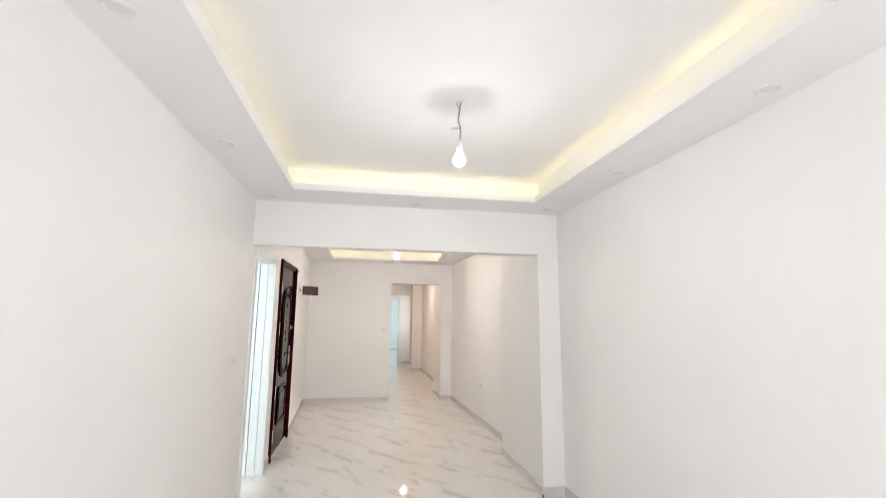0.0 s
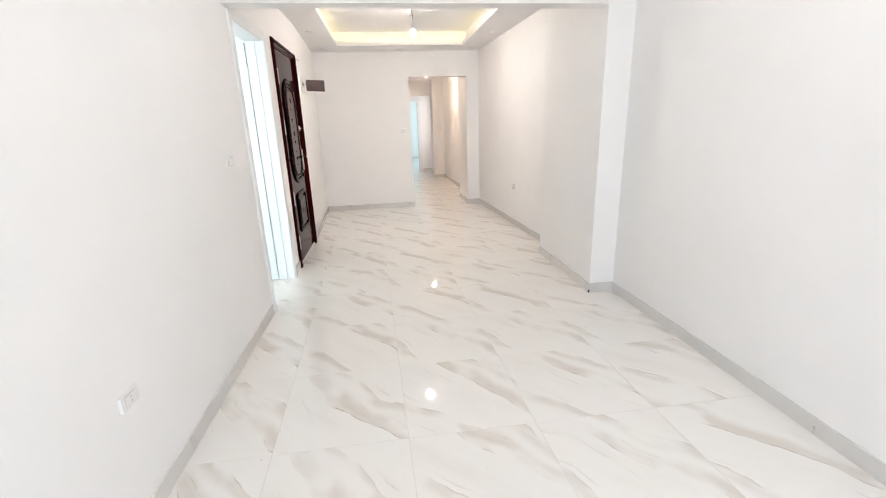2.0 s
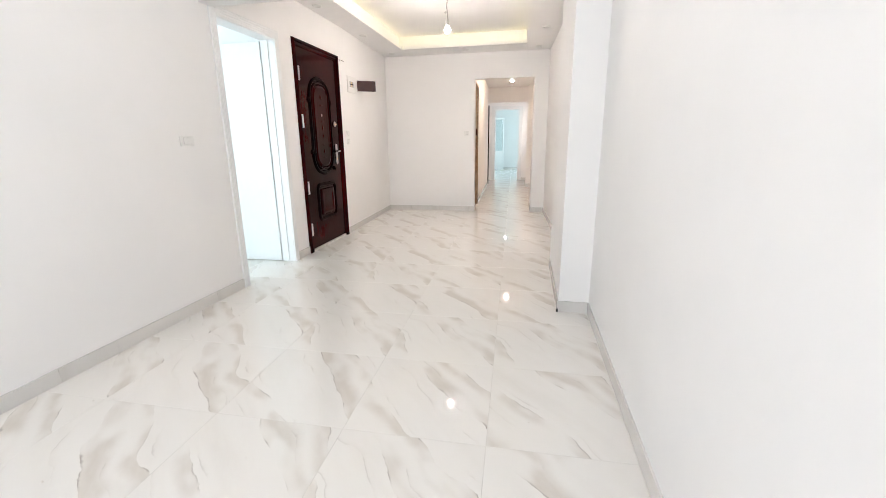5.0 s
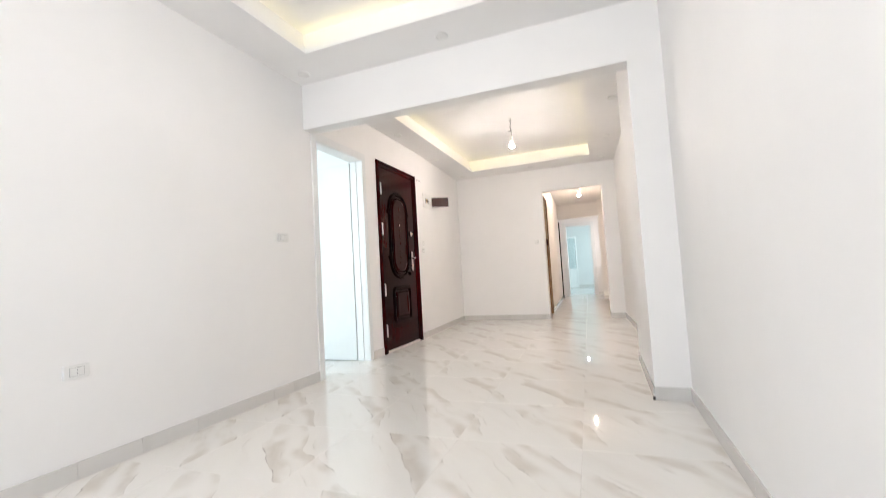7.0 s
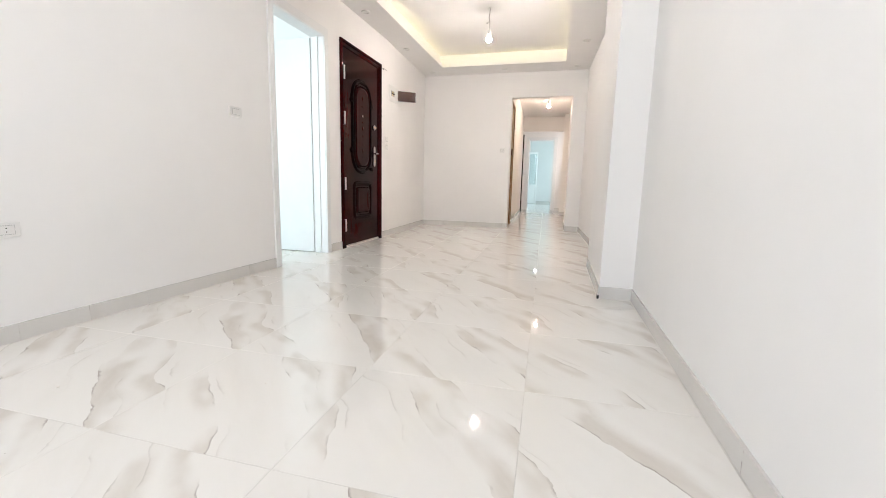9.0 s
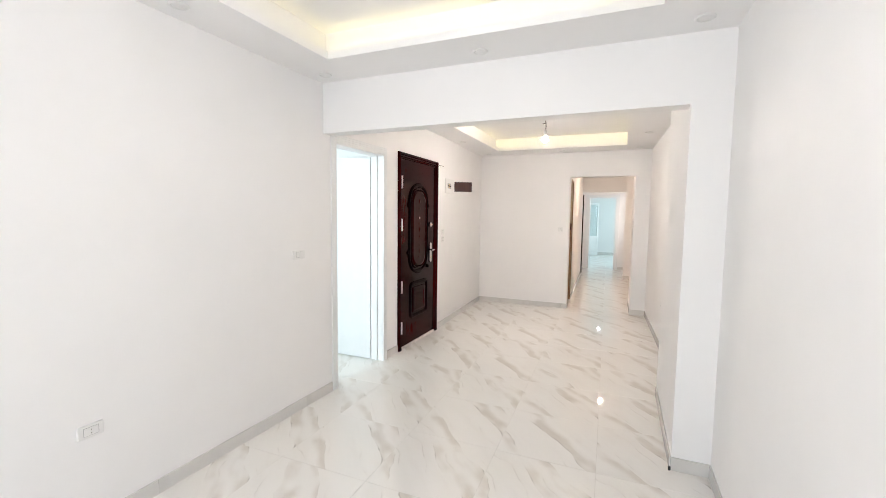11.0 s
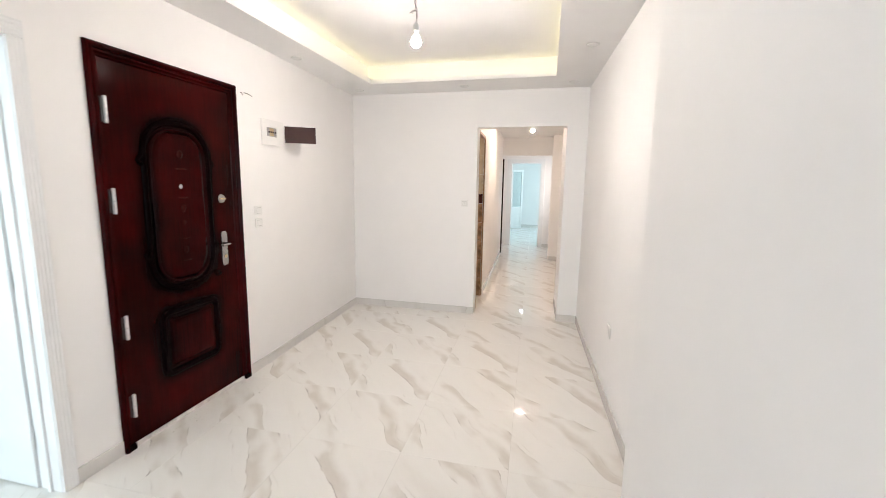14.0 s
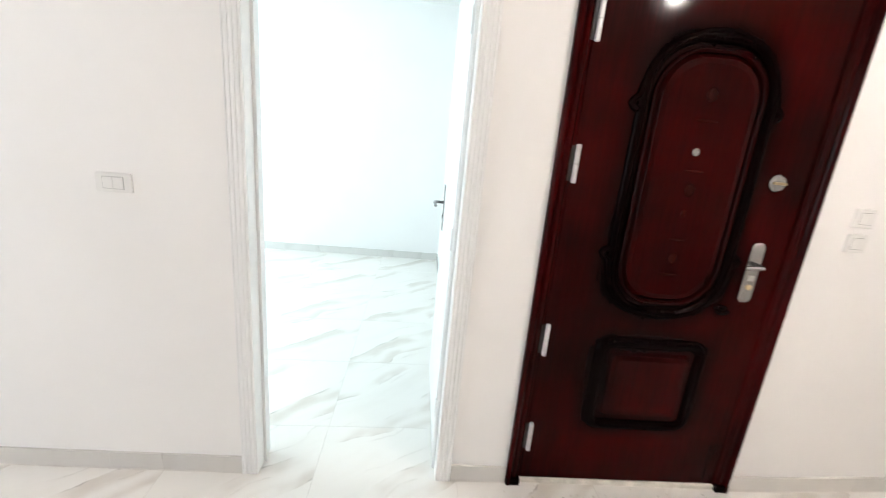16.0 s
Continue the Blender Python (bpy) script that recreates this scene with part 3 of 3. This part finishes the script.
    part("label", boxed(0.007, 0.0088, -0.012, 0.012, -0.03, -0.008), GREY_GAP, plate, "small grey sticker")
    for y, z in ((0.735, 0.862), (0.748, 0.846)):
        leaf_orn = bmesh.new()
        bmesh.ops.create_icosphere(leaf_orn, subdivisions=2, radius=1, matrix=Matrix.Translation((0.004, y, z)) @ Matrix.Diagonal((0.012, 0.030, 0.014, 1)))
        part("carved_leaf", leaf_orn, NEAR_BLACK, leaf, "", True)
    part("threshold", boxed(-0.10, 0.004, 0.05, w - 0.05, -0.004, 0.022, 0.003), STONE, door, "pale stone threshold strip")
    for y in (0.03, w - 0.03):
        part("foot_block", boxed(-0.05, 0.024, y - 0.029, y + 0.029, 0.0, 0.035, 0.004), NEAR_BLACK, door)


front_door()


def fluted(width, count=4, thick=0.014):
    section = [(0.0, 0.0), (0.0, thick)]
    step = width / count
    for k in range(count):
        a = step * k
        section += [(a + step * 0.20, thick), (a + step * 0.36, thick - 0.0016), (a + step * 0.64, thick - 0.0016), (a + step * 0.80, thick)]
    return section + [(width, thick), (width, 0.0)]


def casing_run(a, b, width, inward, parent):
    """A fluted board on a wall at x = 0, from a to b (y, z), as wide as width towards inward."""
    bm = bmesh.new()
    ends = []
    for (y, z), cut in ((a, 0), (b, 1)):
        ring = []
        for s, out in fluted(width):
            ring.append(bm.verts.new((out, y + inward[0] * s, z + inward[1] * s)))
        ends.append(ring)
    for k in range(len(ends[0]) - 1):
        bm.faces.new((ends[0][k], ends[0][k + 1], ends[1][k + 1], ends[1][k]))
    bm.faces.new(ends[0])
    bm.faces.new(ends[1])
    return part("casing", bm, WHITE_WOOD, parent, "fluted white casing board")


def white_door():
    """Open white door: lining in the wall, fluted casings, leaf swung into the side room on three hinges."""
    door = thing("white_door", pose(0, 0, 0), "white painted wooden door standing open into the side room", "door")
    for a, b in ((4.235, 4.268), (4.998, 5.035)):
        part("jamb", boxed(-0.132, 0.003, a, b, 0.0, 2.03, 0.002), WHITE_WOOD, door, "white door lining")
    part("head", boxed(-0.132, 0.003, 4.235, 5.035, 2.03, 2.061, 0.002), WHITE_WOOD, door, "white door lining")
    for a, b in ((4.268, 4.280), (4.986, 4.998)):
        part("stop", boxed(-0.075, -0.055, a, b, 0.0, 2.03, 0.002), WHITE_WOOD, door)
    casing_run((4.205, 0.0), (4.205, 2.084), 0.062, (1, 0), door)
    casing_run((5.001, 0.0), (5.001, 2.035), 0.062, (1, 0), door)
    casing_run((4.268, 2.036), (5.063, 2.036), 0.070, (0, 1), door)
    x0, x1 = -0.880, -0.136
    leaf = part("leaf", boxed(x0, x1, 4.986, 5.026, 0.006, 2.02, 0.003), WHITE_WOOD, door, "plain white painted door leaf")
    for z in (0.25, 1.02, 1.80):
        part("hinge", turned([(0.007, -0.045), (0.0085, -0.042), (0.0085, 0.042), (0.007, 0.045)], 12), WHITE_WOOD, door, "white painted barrel hinge", True).location = (-0.136, 4.988, z)
    plate = part("lock_plate", boxed(-0.022, 0.022, -0.0035, 0.0035, -0.125, 0.125, 0.003), STEEL, leaf, "brushed steel lock plate")
    plate.location = (x0 + 0.06, 4.9835, 1.02)
    part("lever_handle", tube([(0, 0, 0.03), (0, -0.042, 0.03), (0.008, -0.050, 0.03), (0.035, -0.052, 0.03), (0.105, -0.050, 0.028)], 0.008, 12), STEEL, plate, "steel lever", True)
    part("keyhole", boxed(-0.004, 0.004, -0.006, -0.003, -0.055, -0.035), BLACK, plate)


white_door()


# ---- small fittings on the walls ----
def wall_plate(name, m, label, category, kind_of, group=""):
    """A white plate of two modules; m puts its back on the wall, x out of it, y along, z up."""
    ob = thing(name, m, label, category, group)
    part("plate", pillow(rounded(-0.059, 0.059, -0.039, 0.039, 0.006, 4), 0.009, ((0, 0), (0.001, 0.8), (0.004, 1.0), (0.022, 1.0))), WHITE_PLASTIC, ob)
    part("surround", boxed(0.0085, 0.0100, -0.0345, 0.0345, -0.0245, 0.0245), GREY_GAP, ob, "fine grey joint round the insert")
    if kind_of == "switch":
        for a, b in ((-0.0325, -0.0008), (0.0008, 0.0325)):
            part("rocker", boxed(0.006, 0.0125, a, b, -0.0225, 0.0225, 0.0015), WHITE_PLASTIC, ob)
    else:
        insert = part("insert", boxed(0.006, 0.0115, -0.0325, 0.0325, -0.0225, 0.0225, 0.0015), WHITE_PLASTIC, ob)
        for k in (-0.0095, 0.0095):
            part("pin_hole", turned([(0.0028, 0.0110), (0.0028, 0.0122)], 10, "x"), BLACK, insert).location = (0, 0, k)
    return ob


SINGLE = Matrix.Diagonal((1, 0.68, 0.92, 1))
wall_plate("light_switch", pose(0, 3.830, 1.165) @ Matrix.Diagonal((1, 1, 0.84, 1)), "white double rocker light switch beside the white door", "switch", "switch")
wall_plate("power_socket", pose(0, 2.485, 0.477) @ Matrix.Diagonal((1, 0.88, 0.80, 1)), "white two-pin wall socket low above the skirting", "socket", "socket")
wall_plate("light_switch", pose(0, 6.487, 1.250) @ SINGLE, "white double rocker switch beside the entrance door", "switch", "switch", "switch pair")
wall_plate("light_switch", pose(0, 6.487, 1.155) @ SINGLE, "white double rocker switch beside the entrance door", "switch", "switch", "switch pair")
wall_plate("light_switch", pose(1.245, BACK, 1.265, 0, 0, -90) @ SINGLE, "white rocker switch beside the corridor opening", "switch", "switch")
wall_plate("power_socket", pose(2.5945, 6.60, 0.51, 0, 0, 182.84), "white wall socket low on the long wall", "socket", "socket")


def breaker_box():
    """Flush distribution board: white frame, window with breakers, smoked flap standing open."""
    box = thing("breaker_box", pose(0, 6.70, 1.850), "white breaker box with its smoked brown flap open", "fuse box")
    bm = bmesh.new()
    for a, b, c, d in ((-0.132, -0.075, -0.098, 0.098), (0.055, 0.138, -0.098, 0.098), (-0.075, 0.055, 0.040, 0.098), (-0.075, 0.055, -0.098, -0.030)):
        boxed(-0.002, 0.008, a, b, c, d, 0, bm)
    part("front_frame", bm, WHITE_PLASTIC, box, "white plastic front")
    part("window_back", boxed(-0.004, 0.001, -0.076, 0.056, -0.031, 0.041), GREY_GAP, box)
    for k in range(4):
        y = -0.058 + 0.026 * k
        breaker = part("breaker", boxed(0.0005, 0.007, y, y + 0.022, -0.024, 0.034, 0.001), BRASS if k in (1, 2) else GREY_GAP, box, "small circuit breaker")
        part("toggle", boxed(0.007, 0.014, y + 0.006, y + 0.016, -0.002, 0.010, 0.001), SMOKED, breaker)
    flap = part("flap", boxed(-0.002, 0.002, 0.0, 0.246, -0.066, 0.066, 0.001), SMOKED, box, "smoked dark brown plastic flap")
    flap.matrix_local = Matrix.Translation((0.016, 0.145, 0.005)) @ Matrix.Rotation(radians(-56), 4, "Z")
    part("flap_rim", boxed(-0.003, 0.003, 0.246, 0.251, -0.067, 0.067, 0.001), WHITE_PLASTIC, flap, "pale rim of the flap")
    for z in (-0.05, 0.05):
        part("flap_hinge", turned([(0.004, -0.010), (0.004, 0.010)], 10), WHITE_PLASTIC, box).location = (0.016, 0.143, 0.005 + z)


breaker_box()
stub = thing("bell_wire", pose(0.001, 6.42, 2.086), "short loose wire stub poking from the wall above the door", "wire")
part("wire", tube([(-0.004, -0.03, 0.006), (0.012, -0.026, 0.006), (0.018, 0.0, 0.002), (0.022, 0.034, -0.006)], 0.0022, 6), WIRE, stub)
part("wire", tube([(-0.004, -0.06, 0.004), (0.010, -0.058, 0.002), (0.013, -0.055, -0.016)], 0.0022, 6), WIRE, stub)


# ---- ceiling lamps ----
def hanging_bulb(x, y, drop_z, ceiling_z, glass, dome, tint, watts, seat, label):
    lamp = thing("hanging_bulb", pose(x, y, drop_z), label, "light bulb", "hanging bulbs")
    globe = [(0.0305 * math.sin(radians(a)), -0.030 - 0.0305 * math.cos(radians(a))) for a in range(8, 90, 8)]
    part("globe", turned(globe + [(0.0304, -0.0295)], 20), glass, lamp, "glowing frosted globe", True)
    # wide ring added to keep the globe's light off the ceiling
    part("light_shield", turned([(0.030, -0.0285), (0.036, -0.0280), (0.036, -0.0268), (0.030, -0.0262)], 24), WHITE_PLASTIC, lamp, "white plastic ring added to cut upward light")
    part("upper_globe", turned([(0.0303, -0.0262), (0.0300, -0.018), (0.0265, -0.006), (0.0205, 0.004), (0.0150, 0.011), (0.0124, 0.016)], 20), dome, lamp, "glowing translucent upper half", True)
    data = bpy.data.lights.new("bulb_light", "POINT")
    data.energy, data.color, data.shadow_soft_size = watts, tint, 0.002
    new("bulb_light", data).location = (x, y, drop_z + seat)
    part("neck", turned([(0.0123, 0.0155), (0.0125, 0.018), (0.0138, 0.024), (0.0138, 0.034)], 20), WHITE_PLASTIC, lamp, "white plastic neck", True)
    part("lamp_holder", turned([(0.017, 0.030), (0.019, 0.034), (0.019, 0.062), (0.013, 0.074), (0.007, 0.080)], 18), WHITE_PLASTIC, lamp, "white lamp holder", True)
    h = ceiling_z - drop_z
    for k, mat in ((0, WIRE), (1, WIRE_PALE)):
        pts = [(0.004 * math.cos(k * math.pi + s * 1.1) + 0.006 * math.sin(s * 0.5), 0.004 * math.sin(k * math.pi + s * 1.1), 0.076 + (h - 0.078) * s / 16) for s in range(17)]
        part("cord", tube(pts, 0.0020, 6), mat, lamp)
    mid = 0.076 + (h - 0.078) * 0.32
    part("stripped_end", tube([(0.0, 0.0, mid), (-0.016, 0.004, mid + 0.010), (-0.030, 0.006, mid + 0.002), (-0.042, 0.004, mid - 0.006)], 0.0015, 6), WIRE, lamp)
    part("stripped_end", tube([(0.0, 0.0, mid + 0.004), (-0.012, -0.006, mid - 0.002), (-0.022, -0.010, mid - 0.014)], 0.0015, 6), WIRE, lamp)
    top = mid + (h - mid) * 0.72
    part("stripped_end", tube([(0.002, 0.0, top), (-0.010, 0.004, top + 0.018), (-0.016, 0.004, top + 0.038)], 0.0016, 6), WIRE, lamp)
    part("ceiling_hook", turned([(0.016, h - 0.006), (0.018, h + 0.002)], 14), WHITE_PLASTIC, lamp, "white ceiling cap")
    return lamp


hanging_bulb(1.400, 2.523, 2.352, TOP, BULB_FRONT, DOME_COOL, COOL_BULB[0], 2.4, -0.004, "lit bare bulb on twisted wires below the front tray ceiling")
hanging_bulb(1.322, 6.292, 2.352, TOP, BULB_BACK, DOME_WARM, WARM_BULB[0], 4.0, -0.007, "lit bare bulb on twisted wires below the back tray ceiling")
hanging_bulb(1.865, 10.45, 2.335, 2.45, BULB_CORRIDOR, DOME_WARM, AMBER_BULB[0], 0.5, -0.006, "lit bare bulb hanging in the corridor")
hanging_bulb(1.530, 16.1, 2.250, 2.60, BULB_FAR, DOME_COOL, COOL_BULB[0], 0.15, -0.006, "lit bare bulb hanging in the daylit far room")


def downlight(x, y):
    spot = thing("downlight", pose(x, y, SOFFIT), "small round white recessed spot, unlit, in the ceiling border", "spotlight", "downlights")
    part("ring", turned([(0.047, 0.002), (0.047, -0.005), (0.040, -0.009), (0.032, -0.007), (0.031, 0.0)], 22), WHITE_PLASTIC, spot, "white trim ring", True)
    part("lens", turned([(0.0305, -0.0045), (0.0305, -0.0015)], 20), WHITE_PLASTIC, spot, "dull white lens")


for x, y in ((0.15, 1.80), (0.15, 2.87), (0.15, 3.965), (1.325, 3.95), (2.505, 3.94), (2.56, 1.83), (2.55, 2.88), (0.125, 5.64), (2.45, 5.71), (0.115, 6.90), (2.40, 7.00), (0.11, 8.10), (1.26, 8.10), (2.33, 8.10)):
    downlight(x, y)

# ---- corridor end, far room and bathroom ----
dark = thing("lobby_door", pose(1.158, 12.906, 0, 0, 0, 14), "dark brown wooden door standing open against the end of the corridor wall", "door")
leaf = part("leaf", boxed(-0.002, 0.042, 0.0, 0.72, 0.01, 2.03, 0.003), DARK_WOOD, dark, "dark brown door leaf")
for z in (0.25, 1.05, 1.80):
    part("hinge", turned([(0.006, -0.04), (0.007, -0.037), (0.007, 0.037), (0.006, 0.04)], 10), STEEL, dark, "steel barrel hinge", True).location = (0.042, -0.004, z)
plate = part("lock_plate", boxed(0.042, 0.047, 0.62, 0.66, 0.92, 1.12, 0.002), STEEL, leaf, "steel lock plate")

inner = thing("doorway_frame", pose(0, 14.2, 0), "white painted wooden frame round the daylit doorway", "door frame")
for a, b in ((1.236, 1.262), (1.927, 1.953)):
    part("jamb", boxed(a, b, -0.004, 0.134, 0.0, 2.004, 0.002), WHITE_WOOD, inner)
part("head", boxed(1.236, 1.953, -0.004, 0.134, 2.004, 2.03, 0.002), WHITE_WOOD, inner)
for a, b in ((1.150, 1.236), (1.953, 2.039)):
    part("casing", boxed(a, b, -0.014, -0.001, 0.0, 2.10, 0.003), WHITE_WOOD, inner)
part("head_casing", boxed(1.236, 1.953, -0.014, -0.001, 2.03, 2.10, 0.003), WHITE_WOOD, inner)

balcony = thing("balcony_door", pose(0.89, 18.45, 0, 0, 0, 22), "white plastic balcony door standing ajar, glazed above a solid panel", "door")
for a, b in ((0.0, 0.055), (0.345, 0.40)):
    part("stile", boxed(a, b, -0.03, 0.03, 0.02, 2.0, 0.004), WHITE_PLASTIC, balcony)
for a, b in ((0.02, 0.10), (0.68, 0.75), (1.93, 2.0)):
    part("rail", boxed(0.055, 0.345, -0.03, 0.03, a, b, 0.004), WHITE_PLASTIC, balcony)
part("lower_panel", boxed(0.055, 0.345, -0.015, 0.015, 0.10, 0.68), WHITE_PLASTIC, balcony)
part("pane", boxed(0.055, 0.345, -0.005, 0.005, 0.75, 1.93), GLASS, balcony, "clear glass pane")
far_door = thing("far_room_door", pose(1.96, 14.36, 0, 0, 0, 80), "white painted door standing open in the daylit room", "door")
part("leaf", boxed(0.0, 0.70, -0.04, 0.0, 0.012, 2.0, 0.003), WHITE_WOOD, far_door)
part("lock_plate", boxed(0.62, 0.655, 0.0, 0.006, 0.92, 1.12, 0.002), STEEL, far_door)
part("lever_handle", tube([(0.637, 0.004, 1.05), (0.637, 0.045, 1.05), (0.60, 0.05, 1.05), (0.53, 0.05, 1.048)], 0.008, 10), STEEL, far_door, "", True)

bath = thing("bathroom_door_frame", pose(1.362, 8.495, 0, 0, 0, 2.5), "tan wooden frame in the bathroom doorway", "door frame")
for a, b in ((0.072, 0.102), (0.688, 0.718)):
    part("jamb", boxed(-0.038 if a < 0.3 else -0.010, 0.006, a, b, 0.0, 2.05, 0.002), OAK, bath)
part("head", boxed(-0.038, 0.006, 0.072, 0.718, 2.05, 2.083, 0.002), OAK, bath)

# ---- skirting ----
skirting = thing("baseboard", pose(0, 0, 0), "low grey marble skirting along the walls", "baseboard", kind="structure")
SKIRT_HIGH, SKIRT_THICK = 0.075, 0.009


def skirting_run(p0, p1, side, first=0.6):
    """Lengths of skirting on the wall face from p0 to p1, built out to the left of that way where side is 1."""
    a, d = Vector(p0), Vector(p1) - Vector(p0)
    length = d.length
    d.normalize()
    out = Vector((-d.y, d.x)) * side
    u, step = 0.0, first
    while u < length - 0.01:
        e = min(length, u + step)
        bm = boxed(0.0, e - u - 0.0009, 0.0, SKIRT_THICK, 0.0, SKIRT_HIGH)
        ob = part("skirting_tile", bm, SKIRT, skirting)
        m = Matrix.Identity(4)
        m.col[0], m.col[1] = (d.x, d.y, 0, 0), (out.x, out.y, 0, 0)
        start = a + d * u
        m.translation = (start.x, start.y, 0.0005 + random.uniform(0, 0.0015))
        ob.matrix_local = m
        u, step = e, 0.6
    bead_line = part("grout_line", boxed(0.0, length, SKIRT_THICK, SKIRT_THICK + 0.003, -0.001, 0.0022), GROUT, skirting)
    m = Matrix.Identity(4)
    m.col[0], m.col[1] = (d.x, d.y, 0, 0), (out.x, out.y, 0, 0)
    m.translation = (a.x, a.y, 0.0)
    bead_line.matrix_local = m


skirting_run((0, 4.204), (0, -1.29), 1, 0.52)
skirting_run((0, 5.065), (0, 5.299), -1)
skirting_run((0, 6.297), (0, 6.5), -1)
skirting_run((0, 6.5), (-0.09, BACK), -1, 0.45)
skirting_run((-0.08, BACK), (1.373, BACK), -1, 0.5)
skirting_run((2.303, BACK), (2.505, BACK), -1)
skirting_run((2.508, BACK), (2.662, 5.24), -1, 0.4)
skirting_run((2.485, 4.12), (2.478, 5.24), 1, 0.55)
skirting_run((2.483, 4.12), (2.683, 4.12), -1)
skirting_run((2.683, 4.12), (2.72, -1.3), -1, 0.5)
skirting_run((2.303, 8.36), (2.285, 9.05), 1, 0.69)
skirting_run((2.535, 9.06), (2.45, 12.35), 1, 0.3)
skirting_run((2.185, 12.35), (2.45, 12.35), -1)
skirting_run((1.328, 9.23), (1.17, 12.9), -1, 0.5)
skirting_run((2.039, 14.2), (2.45, 14.2), -1)
skirting_run((-0.6, 19.4), (3.6, 19.4), -1)
skirting_run((-3.13, 1.0), (-3.13, 5.1), -1)
skirting_run((-3.13, 5.1), (-0.95, 5.1), -1)

chip = part("chipped_corner", prism([(2.470, 4.106), (2.480, 4.104), (2.486, 4.112), (2.476, 4.118)], 0.0, 0.022), BLACK, skirting, "dark gap at a chipped skirting corner")

crumbs = bmesh.new()
dice = random.Random(5)
for k in range(70):
    x, y = (dice.uniform(0.1, 2.55), dice.uniform(0.6, 8.2)) if k < 40 else (dice.uniform(0.02, 0.12), dice.uniform(5.25, 6.35))
    size = dice.uniform(0.0015, 0.0045)
    bmesh.ops.create_icosphere(crumbs, subdivisions=1, radius=1, matrix=Matrix.Translation((x, y, size * 0.35)) @ Matrix.Rotation(dice.uniform(0, 3), 4, "Z") @ Matrix.Diagonal((size * 1.6, size, size * 0.5, 1)))
tagged(mesh_object("plaster_crumbs", crumbs, STONE), "scattered pale plaster crumbs on the tiles", "debris", kind="stuff")

# ---- bathroom wall tiles ----
bath_wall = bpy.data.objects["wall_bathroom_north"]
tile_mesh = {}
rows = [(0.247 * k, 0.244, BROWN_TILE) for k in range(5)] + [(1.236, 0.118, RED_TILE)] + [(1.357 + 0.247 * k, 0.244, BEIGE_TILE) for k in range(4)]
for low_edge, tall, mat in rows:
    for column in range(5):
        key = (mat.name, tall)
        if key not in tile_mesh:
            bm = boxed(0, 0.245, -0.008, 0.0, 0, tall)
            data = bpy.data.meshes.new("wall_tile")
            bm.to_mesh(data)
            bm.free()
            data.materials.append(mat)
            tile_mesh[key] = data
        ob = new("wall_tile", tile_mesh[key])
        ob.parent = bath_wall
        ob.location = (1.075 - column * 0.248, 9.179, low_edge)

# ---- floor tiles ----
ALONG, UP = Vector((0.590, 0.0025)), Vector((-0.0205, 0.600))
CORNER = Vector((0.947, 2.695))
data = bpy.data.meshes.new("floor_tile")
bm = bmesh.new()
gap, chamfer = 0.0011, 0.0008
outline = lambda g: [ALONG * a + UP * b for a, b in ((g / 0.59, g / 0.6), (1 - g / 0.59, g / 0.6), (1 - g / 0.59, 1 - g / 0.6), (g / 0.59, 1 - g / 0.6))]
low = [bm.verts.new((v.x, v.y, -0.0095)) for v in outline(gap)]
mid = [bm.verts.new((v.x, v.y, -0.0006)) for v in outline(gap)]
high = [bm.verts.new((v.x, v.y, 0.0)) for v in outline(gap + chamfer)]
for a, b in ((low, mid), (mid, high)):
    for k in range(4):
        bm.faces.new((a[k], a[(k + 1) % 4], b[(k + 1) % 4], b[k]))
bm.faces.new(high)
bmesh.ops.recalc_face_normals(bm, faces=bm.faces)
bm.to_mesh(data)
bm.free()
data.materials.append(TILE)
ROOMS = ((-0.15, 2.85, -1.4, 8.5), (-3.2, 0.0, 0.95, 5.15), (-0.35, 2.75, 8.4, 14.4), (0.0, 3.0, 14.3, 19.45))
for i in range(-9, 7):
    for j in range(-8, 29):
        p = CORNER + ALONG * i + UP * j
        c = p + (ALONG + UP) / 2
        if any(a - 0.3 < c.x < b + 0.3 and e - 0.3 < c.y < f + 0.3 for a, b, e, f in ROOMS):
            ob = new("floor_tile", data)
            ob.parent = ground
            ob.location = (p.x, p.y, random.uniform(-0.0004, 0.0))
